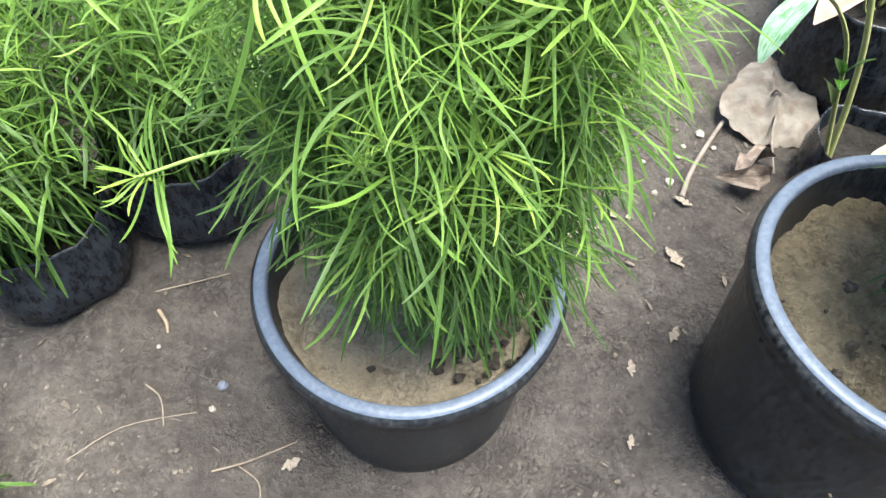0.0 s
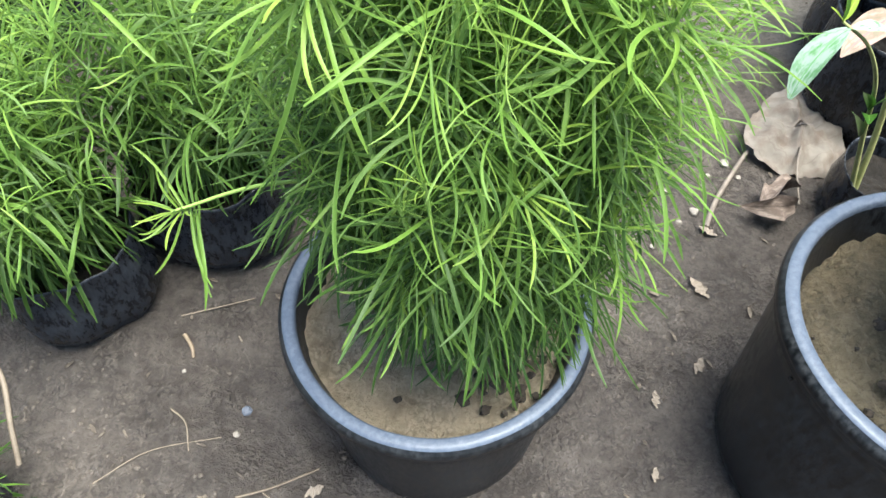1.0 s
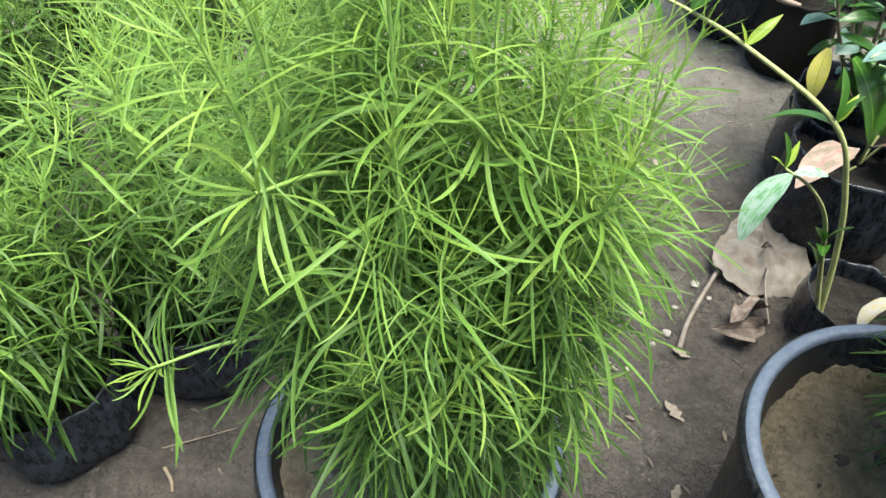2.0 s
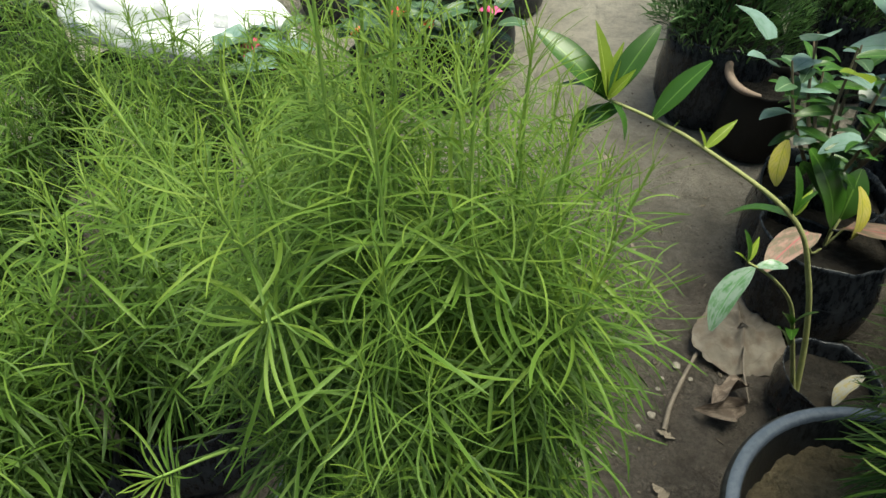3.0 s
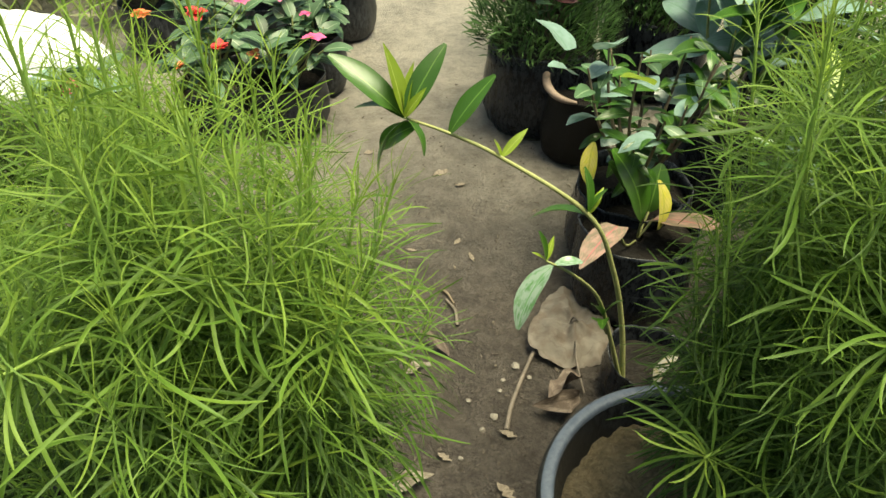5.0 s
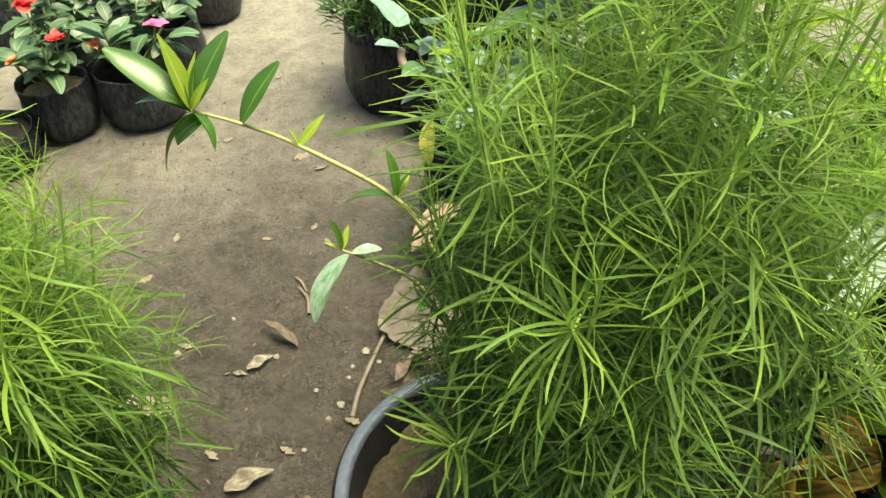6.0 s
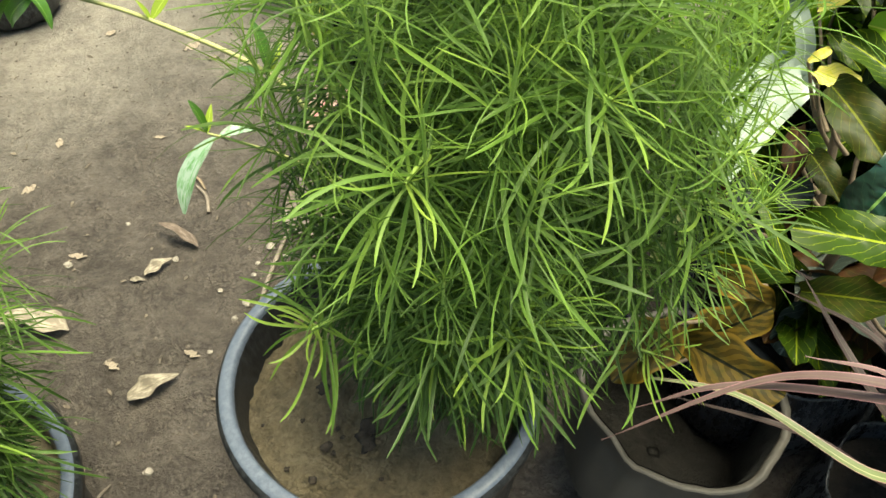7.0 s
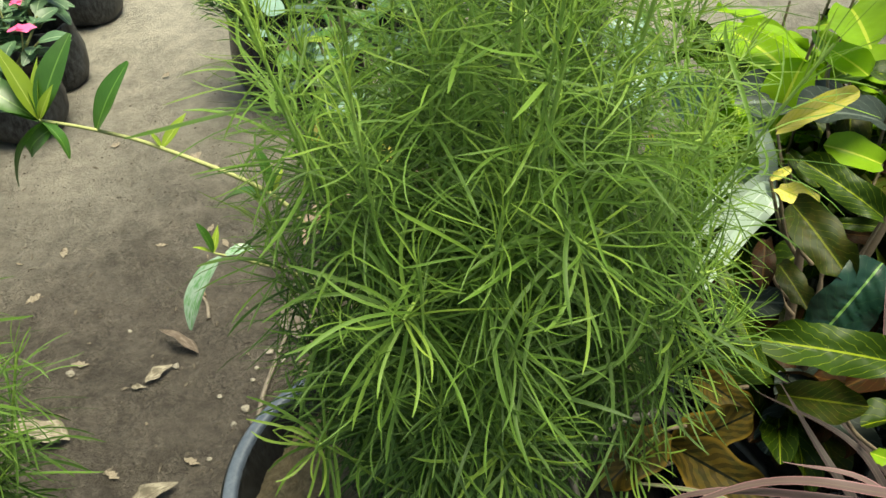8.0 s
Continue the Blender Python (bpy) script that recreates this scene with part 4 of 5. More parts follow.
# ---- shrubs on the right of the path ----
def leafy_shrub(parent, rng, root, top, spread, meshes, stems, leaves, size, stem_mat=WOODY, tilt=(0.0, 0.9)):
    """Several stems with single leaves set round them."""
    for i in range(stems):
        a = 2 * math.pi * (i + rng.random() * 0.7) / stems
        k = rng.uniform(0.3, 1.0)
        end = np.array([root[0] + spread * k * math.cos(a), root[1] + spread * k * math.sin(a), top * rng.uniform(0.72, 1.0)])
        ln = spline([root, (np.asarray(root) * 0.5 + end * 0.5) + (0.02 * math.cos(a), 0.02 * math.sin(a), 0.02), end], 8)
        v, f = tube(ln, np.linspace(0.004, 0.0015, len(ln)), 6)
        put("stem", mesh_of("stem", v, f, stem_mat), parent)
        for j in range(leaves):
            t = 0.3 + 0.7 * (j + rng.random() * 0.6) / leaves
            p = ln[min(int(t * (len(ln) - 1)), len(ln) - 1)]
            az = rng.uniform(0, 2 * math.pi)
            el = rng.uniform(*tilt)
            d = np.array([math.cos(az) * math.cos(el), math.sin(az) * math.cos(el), math.sin(el)])
            s = size * rng.uniform(0.7, 1.2)
            put("leaf", meshes[int(rng.integers(len(meshes)))], parent, as_matrix(p, d, s, s, rng.uniform(-0.5, 0.5)))


VG = leaf_mesh("shrub_leaf", VINCA, 35, "oval", 10, 0.3, 0.04, 0.42)
CI = leaf_mesh("shrub_leaf", SILVER, 40, "heart", 10, 0.2, 0.04, 0.85)
sh = thing("glossy_shrub", 0.635, 1.01, 0.0, "shrub of glossy grey-green oval leaves, some yellowing, in a black bag", "potted plant")
poly_bag(sh, 0.10, 0.16, 45)
YEL = leaf_mesh("yellow_leaf", CROTON_YELLOW, 60, "oval", 8, 0.2, 0.03, 0.4)
leafy_shrub(sh, np.random.default_rng(5), (0, 0, 0.13), 0.42, 0.15, [G1, G2, G1, G2, G1, VG, G2, VG, CI], 13, 10, 0.056)
for me, b, t, roll in [(CI, (-0.12, 0.04, 0.35), (-0.165, 0.03, 0.372), 0.1), (CI, (-0.11, 0.10, 0.36), (-0.145, 0.16, 0.39), 0.4), (YEL, (-0.09, -0.02, 0.26), (-0.11, -0.05, 0.20), 0.3), (YEL, (-0.02, -0.12, 0.25), (-0.01, -0.15, 0.18), -0.3), (Y1, (-0.05, -0.10, 0.40), (-0.13, -0.16, 0.45), 0.1)]:
    place_leaf(sh, me, b, t, roll)

cb = thing("coleus_in_bag", 0.605, 1.495, 0.0, "tall black film bag with dark red and green foliage", "potted plant")
poly_bag(cb, 0.118, 0.20, 47, 0.02, POLY, -0.06)
VD = leaf_mesh("dark_leaf", VINCA, 40, "oval", 8, 0.2, 0.04, 0.5)
CO = leaf_mesh("red_leaf", COLEUS, 45, "oval", 8, 0.2, 0.05, 0.6)
leafy_shrub(cb, np.random.default_rng(6), (0.02, 0, 0.18), 0.50, 0.13, [CO, CO, G1, CO, VD], 9, 10, 0.065)
fr = Geo()
rng = np.random.default_rng(8)
for i in range(2200):
    a, r = rng.uniform(0, 2 * math.pi), 0.15 * math.sqrt(rng.random())
    p = np.array([r * math.cos(a), r * math.sin(a), 0.19 + 0.15 * rng.random() * (1.2 - r / 0.2)])
    d = np.array([math.cos(a) * rng.uniform(0, 1), math.sin(a) * rng.uniform(0, 1), rng.uniform(0.1, 1)])
    tp = PLAIN[int(rng.integers(4))][0]
    fr.add(laid(tp, p, d, rng.uniform(0.02, 0.045), 0.004), tp[1], tp[2], rng.random())
fo = put("fern", fr.mesh("fern", FERN), cb, None, "fine dark green ferny foliage")
fo["kind"] = "stuff"
rb = thing("grow_bag", 0.650, 1.350, 0.0, "muddy black film bag with a rolled pale lip and dark soil", "grow bag")
poly_bag(rb, 0.072, 0.155, 48, 0.02, BROWNPOLY, 0.02)
ring = np.array([(0.074 * math.cos(a), 0.070 * math.sin(a), 0.158 + 0.012 * math.cos(a - 2.6) + 0.004 * math.sin(3 * a)) for a in np.linspace(2.1, 4.3, 30)])
v, f = tube(ring, 0.0085 * np.sin(np.linspace(0.25, 2.95, 30)) ** 0.6, 8)
put("rolled_lip", mesh_of("rolled_lip", v, f, ROOT), rb, None, "pale brown rolled lip")
BIGP = leaf_mesh("broad_leaf", SILVER, 50, "lance", 10, 0.25, 0.05, 0.4)
ag = thing("broad_leaved_plant", 0.86, 1.16, 0.0, "plant with long broad grey-green leaves in a black bag", "potted plant")
poly_bag(ag, 0.11, 0.18, 49)
leafy_shrub(ag, np.random.default_rng(9), (0, 0, 0.15), 0.52, 0.12, [BIGP, BIGP, G2], 7, 7, 0.15, BARK, (0.2, 1.1))
for i, (x, y, a) in enumerate([(0.92, 1.62, 40), (0.72, 1.80, 160), (1.15, 1.35, 230), (1.05, 2.05, 100), (0.88, 2.3, 300)]):
    copy_thing((cb, ag)[i % 2], pose(x, y, 0, 0, 0, a))
for x, y, a in [(0.93, 0.86, 120), (0.80, 0.70, 210)]:
    copy_thing(sh, pose(x, y, 0, 0, 0, a))

# ---- crotons and bladed plants ----
CR = {k: paddle_leaf("croton_leaf", m, b, r, w, q, n) for n, (k, m, b, r, w, q) in enumerate([
    ("dark", CROTON, 28, 0.40, 0.07, 0.030), ("teal", CROTON_TEAL, 40, 0.58, 0.07, 0.050), ("lime", CROTON_LIME, 25, 0.62, 0.03, 0.010), ("yellow", CROTON_YELLOW, 20, 0.28, 0.03, 0.008), ("ochre", CROTON_OCHRE, 35, 0.50, 0.055, 0.026),
    ("olive", CROTON_OLIVE, 32, 0.46, 0.085, 0.030), ("brown", CROTON_BROWN, 35, 0.44, 0.08, 0.024), ("grey", GREYLEAF, 30, 0.5, 0.04, 0.016), ("strap", CROTON, 20, 0.15, 0.03, 0.0), ("small_yellow", CROTON_YELLOW, 20, 0.5, 0.04, 0.01),
    ("yellow_green", CROTON_LIME, 25, 0.45, 0.05, 0.012), ("variegated", CROTON_OLIVE, 25, 0.48, 0.04, 0.014), ("small_green", CROTON_LIME, 20, 0.8, 0.02, 0.0)])}
CQ = (0.90, 0.33, 0.0)
cr = thing("croton", *CQ, "croton with dark yellow-veined, lime and ochre leaves", "potted plant", "crotons")
poly_bag(cr, 0.11, 0.17, 51)
crot = [
    ("dark", (0.812, 0.205, 0.448), (0.714, 0.243, 0.455), 0.35),
    ("teal", (0.802, 0.267, 0.402), (0.858, 0.257, 0.47), 0.3),
    ("olive", (0.837, 0.364, 0.472), (0.818, 0.28, 0.455), 0.25),
    ("dark", (0.918, 0.332, 0.456), (0.863, 0.396, 0.478), 0.15),
    ("yellow", (0.892, 0.454, 0.478), (0.916, 0.4, 0.535), 0.2),
    ("lime", (0.925, 0.488, 0.44), (0.947, 0.495, 0.522), 0.5),
    ("lime", (0.984, 0.398, 0.45), (0.931, 0.425, 0.461), 0.3),
    ("lime", (1.003, 0.521, 0.508), (0.992, 0.463, 0.508), 0.2),
    ("small_yellow", (0.864, 0.405, 0.451), (0.861, 0.359, 0.461), 0.2),
    ("small_yellow", (0.86, 0.414, 0.456), (0.875, 0.407, 0.467), 0.2),
    ("brown", (0.838, 0.377, 0.417), (0.81, 0.342, 0.395), 0.2),
    ("grey", (0.782, 0.37, 0.361), (0.817, 0.313, 0.383), 0.2),
    ("strap", (0.784, 0.375, 0.411), (0.765, 0.275, 0.362), 0.1),
    ("ochre", (0.744, 0.316, 0.327), (0.745, 0.254, 0.337), -0.2),
    ("ochre", (0.697, 0.276, 0.291), (0.745, 0.236, 0.342), 0.2),
    ("ochre", (0.692, 0.276, 0.301), (0.716, 0.188, 0.306), 0.1),
    ("ochre", (0.668, 0.268, 0.350), (0.596, 0.236, 0.345), 0.1),
    ("yellow_green", (0.641, 0.275, 0.275), (0.681, 0.272, 0.317), 0.2),
    ("variegated", (0.798, 0.27, 0.33), (0.821, 0.206, 0.363), 0.15),
    ("olive", (0.841, 0.355, 0.403), (0.825, 0.302, 0.399), -0.3),
    ("dark", (0.911, 0.368, 0.422), (0.933, 0.337, 0.427), 0.1),
    ("brown", (0.922, 0.37, 0.403), (0.945, 0.337, 0.406), 0.2),
    ("dark", (0.896, 0.435, 0.463), (0.898, 0.394, 0.446), 0.3),
    ("small_green", (0.785, 0.16, 0.398), (0.771, 0.167, 0.402), 0.2),
]
def open_side(b, t):
    """The roll that turns a leaf's face towards the open, lit side."""
    d, s, n = leaf_matrix(b, np.asarray(t) - np.asarray(b), 1.0, 1.0)
    f = np.array([-0.5, -0.45, 0.74])
    return math.atan2(-float(s @ f), float(n @ f))


for kind, b, t, roll in crot:
    place_leaf(cr, CR[kind], b, t, 0.3 * roll + open_side(b, t), origin=CQ)
    q = np.asarray(b) - np.asarray(CQ)
    foot = np.array([q[0] * 0.45, q[1] * 0.45, max(0.15, q[2] - 0.07)])
    v, f = tube(spline([foot, foot * 0.5 + q * 0.5 - (0, 0, 0.012), q], 5), np.linspace(0.0024, 0.0015, 11), 6)
    put("petiole", mesh_of("petiole", v, f, WOODY), cr)
for a in (0.3, 2.2, 4.0):
    v, f = tube(spline([(0, 0, 0.12), (0.02 * math.cos(a), 0.02 * math.sin(a), 0.28), (0.05 * math.cos(a), 0.05 * math.sin(a), 0.44)], 6), np.linspace(0.007, 0.004, 13), 7)
    put("stem", mesh_of("stem", v, f, WOODY), cr)
leafy_shrub(cr, np.random.default_rng(19), (0.03, 0.02, 0.14), 0.30, 0.14, [CR[k][0] for k in ("dark", "olive", "grey", "brown")], 8, 8, 0.10, WOODY, (-0.5, 0.5))
cr2 = thing("croton", 1.10, 0.40, 0.0, "bushy croton with dark green and lime leaves in a black bag", "potted plant", "crotons")
poly_bag(cr2, 0.11, 0.17, 53)
leafy_shrub(cr2, np.random.default_rng(14), (0, 0, 0.14), 0.52, 0.17, [CR[k][0] for k in ("dark", "brown", "olive", "dark", "grey")], 12, 11, 0.12, WOODY, (-0.4, 0.8))
cr3 = thing("croton", 1.01, 0.56, 0.0, "croton with broad lime-green leaves in a black bag", "potted plant", "crotons")
poly_bag(cr3, 0.11, 0.17, 54)
leafy_shrub(cr3, np.random.default_rng(15), (0, 0, 0.14), 0.56, 0.12, [CR[k][0] for k in ("lime", "yellow_green", "lime", "dark", "lime")], 13, 10, 0.088, WOODY, (-0.3, 0.6))
copy_thing(cr2, pose(1.02, 0.14, 0, 0, 0, 250) @ Matrix.Scale(0.8, 4))

st = thing("strap_leaved_plant", 0.80, 0.46, 0.0, "plant with broad pale grey-green strap leaves in a black bag", "potted plant")
poly_bag(st, 0.085, 0.15, 55)
v, f = tube(spline([(0.0, 0.0, 0.12), (0.05, 0.0, 0.28), (0.082, -0.03, 0.415)], 6), np.linspace(0.006, 0.003, 13), 7)
put("stem", mesh_of("stem", v, f, BARK), st)
for pts in [[(0.876, 0.416, 0.422), (0.832, 0.402, 0.397), (0.789, 0.383, 0.361)], [(0.887, 0.442, 0.423), (0.852, 0.441, 0.402), (0.805, 0.433, 0.367)], [(0.892, 0.464, 0.413), (0.864, 0.467, 0.404), (0.829, 0.46, 0.38)],
            [(0.893, 0.45, 0.437), (0.893, 0.475, 0.463), (0.902, 0.518, 0.486)], [(0.88, 0.431, 0.423), (0.853, 0.426, 0.406), (0.798, 0.409, 0.357)]]:
    ln = spline([np.asarray(p) - (0.80, 0.46, 0.0) for p in [(0.882, 0.43, 0.405)] + pts], 7)
    tan = np.gradient(ln, axis=0)
    vv, uu = [], []
    for i, (p, d) in enumerate(zip(ln, tan)):
        s = i / (len(ln) - 1)
        d = d / np.linalg.norm(d)
        side = np.cross(d, (-0.45, -0.6, 0.65))
        side /= np.linalg.norm(side)
        w = 0.0088 * min(1, 0.5 + 2 * s) * max(0.25, (1 - s ** 5))
        for k in (-1, 0, 1):
            vv.append(p + side * w * k + np.array([0, 0, 0.002 * abs(k)]))
            uu.append((s, 0.5 + 0.5 * k))
    put("strap_leaf", mesh_of("strap_leaf", vv, grid_faces(len(ln), 3), STRAP, uu), st)

# the open grey bag with the pink blades over it
gb = thing("grow_bag", 0.735, 0.285, 0.0, "open grey film bag with sunken soil, its inner shade painted black", "grow bag")
poly_bag(gb, 0.10, 0.17, 57, 0.145, GREYPOLY, 0.04, BAGSHADE)
# added inner sheet: the deep shade of the bag put in as black
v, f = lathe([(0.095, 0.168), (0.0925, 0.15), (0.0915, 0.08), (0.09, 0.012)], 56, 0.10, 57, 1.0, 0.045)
put("lining", mesh_of("lining", v, f, BAGSHADE), gb, None, "added black sheet for the shade inside the bag")
DR = (0.90, 0.12, 0.0)
dr = thing("cordyline", *DR, "cordyline with arching pink-edged and dull purple blades", "potted plant")
poly_bag(dr, 0.08, 0.14, 59)


def arching(parent, origin, pts, width, material, label=""):
    ln = spline([np.asarray(p) - np.asarray(origin) for p in pts], 8)
    tan = np.gradient(ln, axis=0)
    vv, uu = [], []
    for i, (p, d) in enumerate(zip(ln, tan)):
        s = i / (len(ln) - 1)
        d = d / np.linalg.norm(d)
        side = np.cross(d, (0.0, 0.15, 1.0))
        side /= np.linalg.norm(side)
        up = np.cross(side, d)
        w = width * 0.5 * min(1, 0.5 + 2 * s) * max(0.06, 1 - s ** 2.5)
        for k in (-1, 0, 1):
            vv.append(p + side * w * k + up * w * 0.25 * abs(k))
            uu.append((s, 0.5 + 0.5 * k))
    return put("blade", mesh_of("blade", vv, grid_faces(len(ln), 3), material, uu), parent, None, label)


root = (0.90, 0.12, 0.13)
arching(dr, DR, [root, (0.83, 0.12, 0.34), (0.745, 0.145, 0.405), (0.681, 0.188, 0.382), (0.571, 0.209, 0.325)], 0.012, PINKBLADE)
arching(dr, DR, [root, (0.84, 0.115, 0.33), (0.756, 0.135, 0.39), (0.669, 0.197, 0.367), (0.600, 0.216, 0.345)], 0.012, PINKBLADE)
arching(dr, DR, [root, (0.83, 0.10, 0.28), (0.744, 0.115, 0.325), (0.691, 0.207, 0.322), (0.608, 0.274, 0.300)], 0.012, GREENBLADE)
arching(dr, DR, [root, (0.80, 0.10, 0.34), (0.760, 0.150, 0.395), (0.712, 0.190, 0.394)], 0.010, PINKBLADE)
arching(dr, DR, [root, (0.80, 0.11, 0.30), (0.767, 0.180, 0.36), (0.784, 0.265, 0.362)], 0.012, PURPLEBLADE)
arching(dr, DR, [root, (0.82, 0.13, 0.30), (0.80, 0.19, 0.36), (0.77, 0.275, 0.345)], 0.011, PURPLEBLADE)
arching(dr, DR, [root, (0.84, 0.16, 0.33), (0.83, 0.22, 0.42), (0.845, 0.275, 0.50)], 0.009, PINKBLADE)
arching(dr, DR, [root, (0.80, 0.12, 0.25), (0.74, 0.17, 0.29), (0.66, 0.24, 0.285)], 0.011, PURPLEBLADE)
arching(dr, DR, [root, (0.86, 0.16, 0.28), (0.83, 0.23, 0.33), (0.80, 0.31, 0.33)], 0.011, PURPLEBLADE)
arching(dr, DR, [root, (0.88, 0.10, 0.30), (0.86, 0.14, 0.40), (0.83, 0.20, 0.455)], 0.010, GREENBLADE)


# ---- flowering plants beyond ----
VL = leaf_mesh("vinca_leaf", VINCA, 40, "oval", 8, 0.25, 0.03, 0.46)


def petal_flower(parent, x, y, z, r, material, rng, ruffled=False):
    g = Geo()
    for k in range(5 if not ruffled else 11):
        a = 2 * math.pi * k / (5 if not ruffled else 11) + rng.uniform(-0.2, 0.2)
        el = rng.uniform(0.0, 0.35) if not ruffled else rng.uniform(-0.1, 1.1)
        tp = blade(4, rng.uniform(10, 50), 0.15, 0.0, "heart", 0.1)
        d = (math.cos(a) * math.cos(el), math.sin(a) * math.cos(el), math.sin(el))
        g.add(laid(tp, (x, y, z), d, r, r * 0.95, rng.uniform(-0.3, 0.3)), tp[1], tp[2])
    return put("flower", g.mesh("flower", material), parent)


def flowering(x, y, label, seed, height, flowers, rim=0.085, bag=0.14, turn=0.0, soil=None):
    e = thing("flowering_plant", x, y, 0.0, label, "potted plant", "flowering plants in bags", turn)
    poly_bag(e, rim, bag, seed, material=DUSTYPOLY, soil_mat=soil)
    r = np.random.default_rng(seed)
    leafy_shrub(e, r, (0, 0, bag - 0.02), height, 0.09 if rim < 0.075 else 0.11, [VL, VL, CI if seed % 3 == 0 else VL], 8, 9 if rim > 0.072 else 7, 0.060, BARK)
    for fx, fy, fz, fr_, m_ in flowers:
        v, f = tube(spline([(fx * 0.4, fy * 0.4, bag), (fx * 0.8, fy * 0.8, fz * 0.8), (fx, fy, fz)], 4), 0.0016, 5)
        put("stalk", mesh_of("stalk", v, f, BARK), e)
        petal_flower(e, fx, fy, fz, fr_, m_, r, m_ in (RED, ORANGE, CRIMSON))
    return e


flowering(0.050, 1.550, "flowering plant with a pink bloom in a black bag", 61, 0.24, [(0.068, -0.062, 0.235, 0.027, PINK), (-0.055, -0.05, 0.20, 0.016, ORANGE)], 0.085, 0.125)
flowering(-0.115, 1.535, "flowering plant with red and orange blooms in a black bag", 62, 0.25, [(0.010, -0.02, 0.285, 0.025, RED), (0.045, -0.03, 0.215, 0.022, RED), (-0.095, -0.01, 0.285, 0.022, ORANGE), (-0.03, -0.07, 0.20, 0.018, ORANGE)], 0.068, 0.12, 0.0, SAND)
flowering(0.115, 1.71, "sparse flowering plant with a pink bloom in a grey-black bag", 64, 0.24, [(-0.063, -0.065, 0.27, 0.032, PINK), (-0.01, -0.08, 0.225, 0.016, PINK)], 0.070, 0.15)
flowering(-0.10, 1.70, "flowering plant with red blooms in a black bag", 65, 0.26, [(0.022, -0.09, 0.30, 0.029, RED), (-0.07, 0.01, 0.30, 0.026, RED), (0.07, -0.02, 0.24, 0.018, PINK)])
flowering(-0.37, 1.47, "flowering plant with crimson blooms in a black bag", 66, 0.18, [(0.01, -0.02, 0.17, 0.030, CRIMSON), (0.06, -0.04, 0.13, 0.018, CRIMSON)])
flowering(-0.28, 1.98, "flowering plant with pale pink blooms in a black bag", 67, 0.28, [(0.0, 0.02, 0.30, 0.022, MAGENTA), (-0.05, -0.02, 0.27, 0.02, PINK)])
flowering(-0.95, 1.66, "flowering plant with magenta blooms in a black bag", 68, 0.27, [(0.03, -0.02, 0.28, 0.030, MAGENTA), (0.055, 0.0, 0.265, 0.024, MAGENTA)])
flowering(0.02, 1.95, "flowering plant with red and pink blooms in a black bag", 69, 0.26, [(-0.06, -0.03, 0.27, 0.026, RED), (0.06, 0.0, 0.29, 0.024, PINK)])
flowering(0.20, 2.02, "flowering plant with pink blooms in a black bag", 70, 0.26, [(-0.02, -0.03, 0.28, 0.026, PINK)])

from mathutils import bvhtree

# ---- the white sack ----
SX = (-0.545, 1.62, 0.155)
sk = thing("sack", SX[0], SX[1], 0.0, "full white woven sack with faded grey print", "sack")
bm = bmesh.new()
bmesh.ops.create_uvsphere(bm, u_segments=64, v_segments=40, radius=1.0)
for v in bm.verts:
    x, y, z = v.co
    px = 0.235 * (abs(x) ** 0.8) * (1 if x > 0 else -1)
    k = 1.0 + 0.20 * noise.noise((x * 1.7, y * 1.7, z * 1.7 + 3)) + 0.07 * noise.noise((x * 6, y * 6, z * 6)) + 0.03 * noise.noise((x * 14, y * 14, z * 14))
    taper = 1.0 - 0.12 * (x + 1)
    v.co = (px * k, 0.15 * y * k * taper, (0.115 * z * k) * taper + 0.03 * (1 - x) * (0.5 if x < -0.3 else 0.2))
    if x < -0.55 and z > 0.2:
        v.co.z += 0.11 * (z - 0.2) * (-x - 0.2)
        v.co.x += 0.05 * (z - 0.2)
me = bpy.data.meshes.new("sack_body")
bm.to_mesh(me)
bm.free()
me.polygons.foreach_set("use_smooth", np.ones(len(me.polygons), dtype=bool))
me.materials.append(SACK)
put("sack_body", me, sk, pose(0, 0, 0.155, 0, 7, -8))
# the folded mouth heaped at one end
bm = bmesh.new()
bmesh.ops.create_uvsphere(bm, u_segments=40, v_segments=28, radius=1.0)
for v in bm.verts:
    x, y, z = v.co
    k = 1 + 0.22 * noise.noise((x * 1.9 + 5, y * 1.9, z * 1.9)) + 0.09 * noise.noise((x * 6, y * 6 + 3, z * 6)) + 0.04 * noise.noise((x * 15, y * 15, z * 15))
    up = max(0.0, z)
    v.co = (0.085 * x * k * (1 - 0.45 * up) - 0.012 * up, 0.10 * y * k * (1 - 0.4 * up), 0.085 * z * k + 0.035 * up * up)
fold = bpy.data.meshes.new("folded_mouth")
bm.to_mesh(fold)
bm.free()
fold.polygons.foreach_set("use_smooth", np.ones(len(fold.polygons), dtype=bool))
fold.materials.append(SACK)
put("folded_mouth", fold, sk, pose(-0.175, -0.01, 0.195, 0, 0, 10), "gathered white sack mouth")
# faded print, laid just over the curve of the cloth
body = bvhtree.BVHTree.FromPolygons([pose(0, 0, 0.155, 0, 7, -8) @ v.co for v in me.vertices], [tuple(q.vertices) for q in me.polygons])
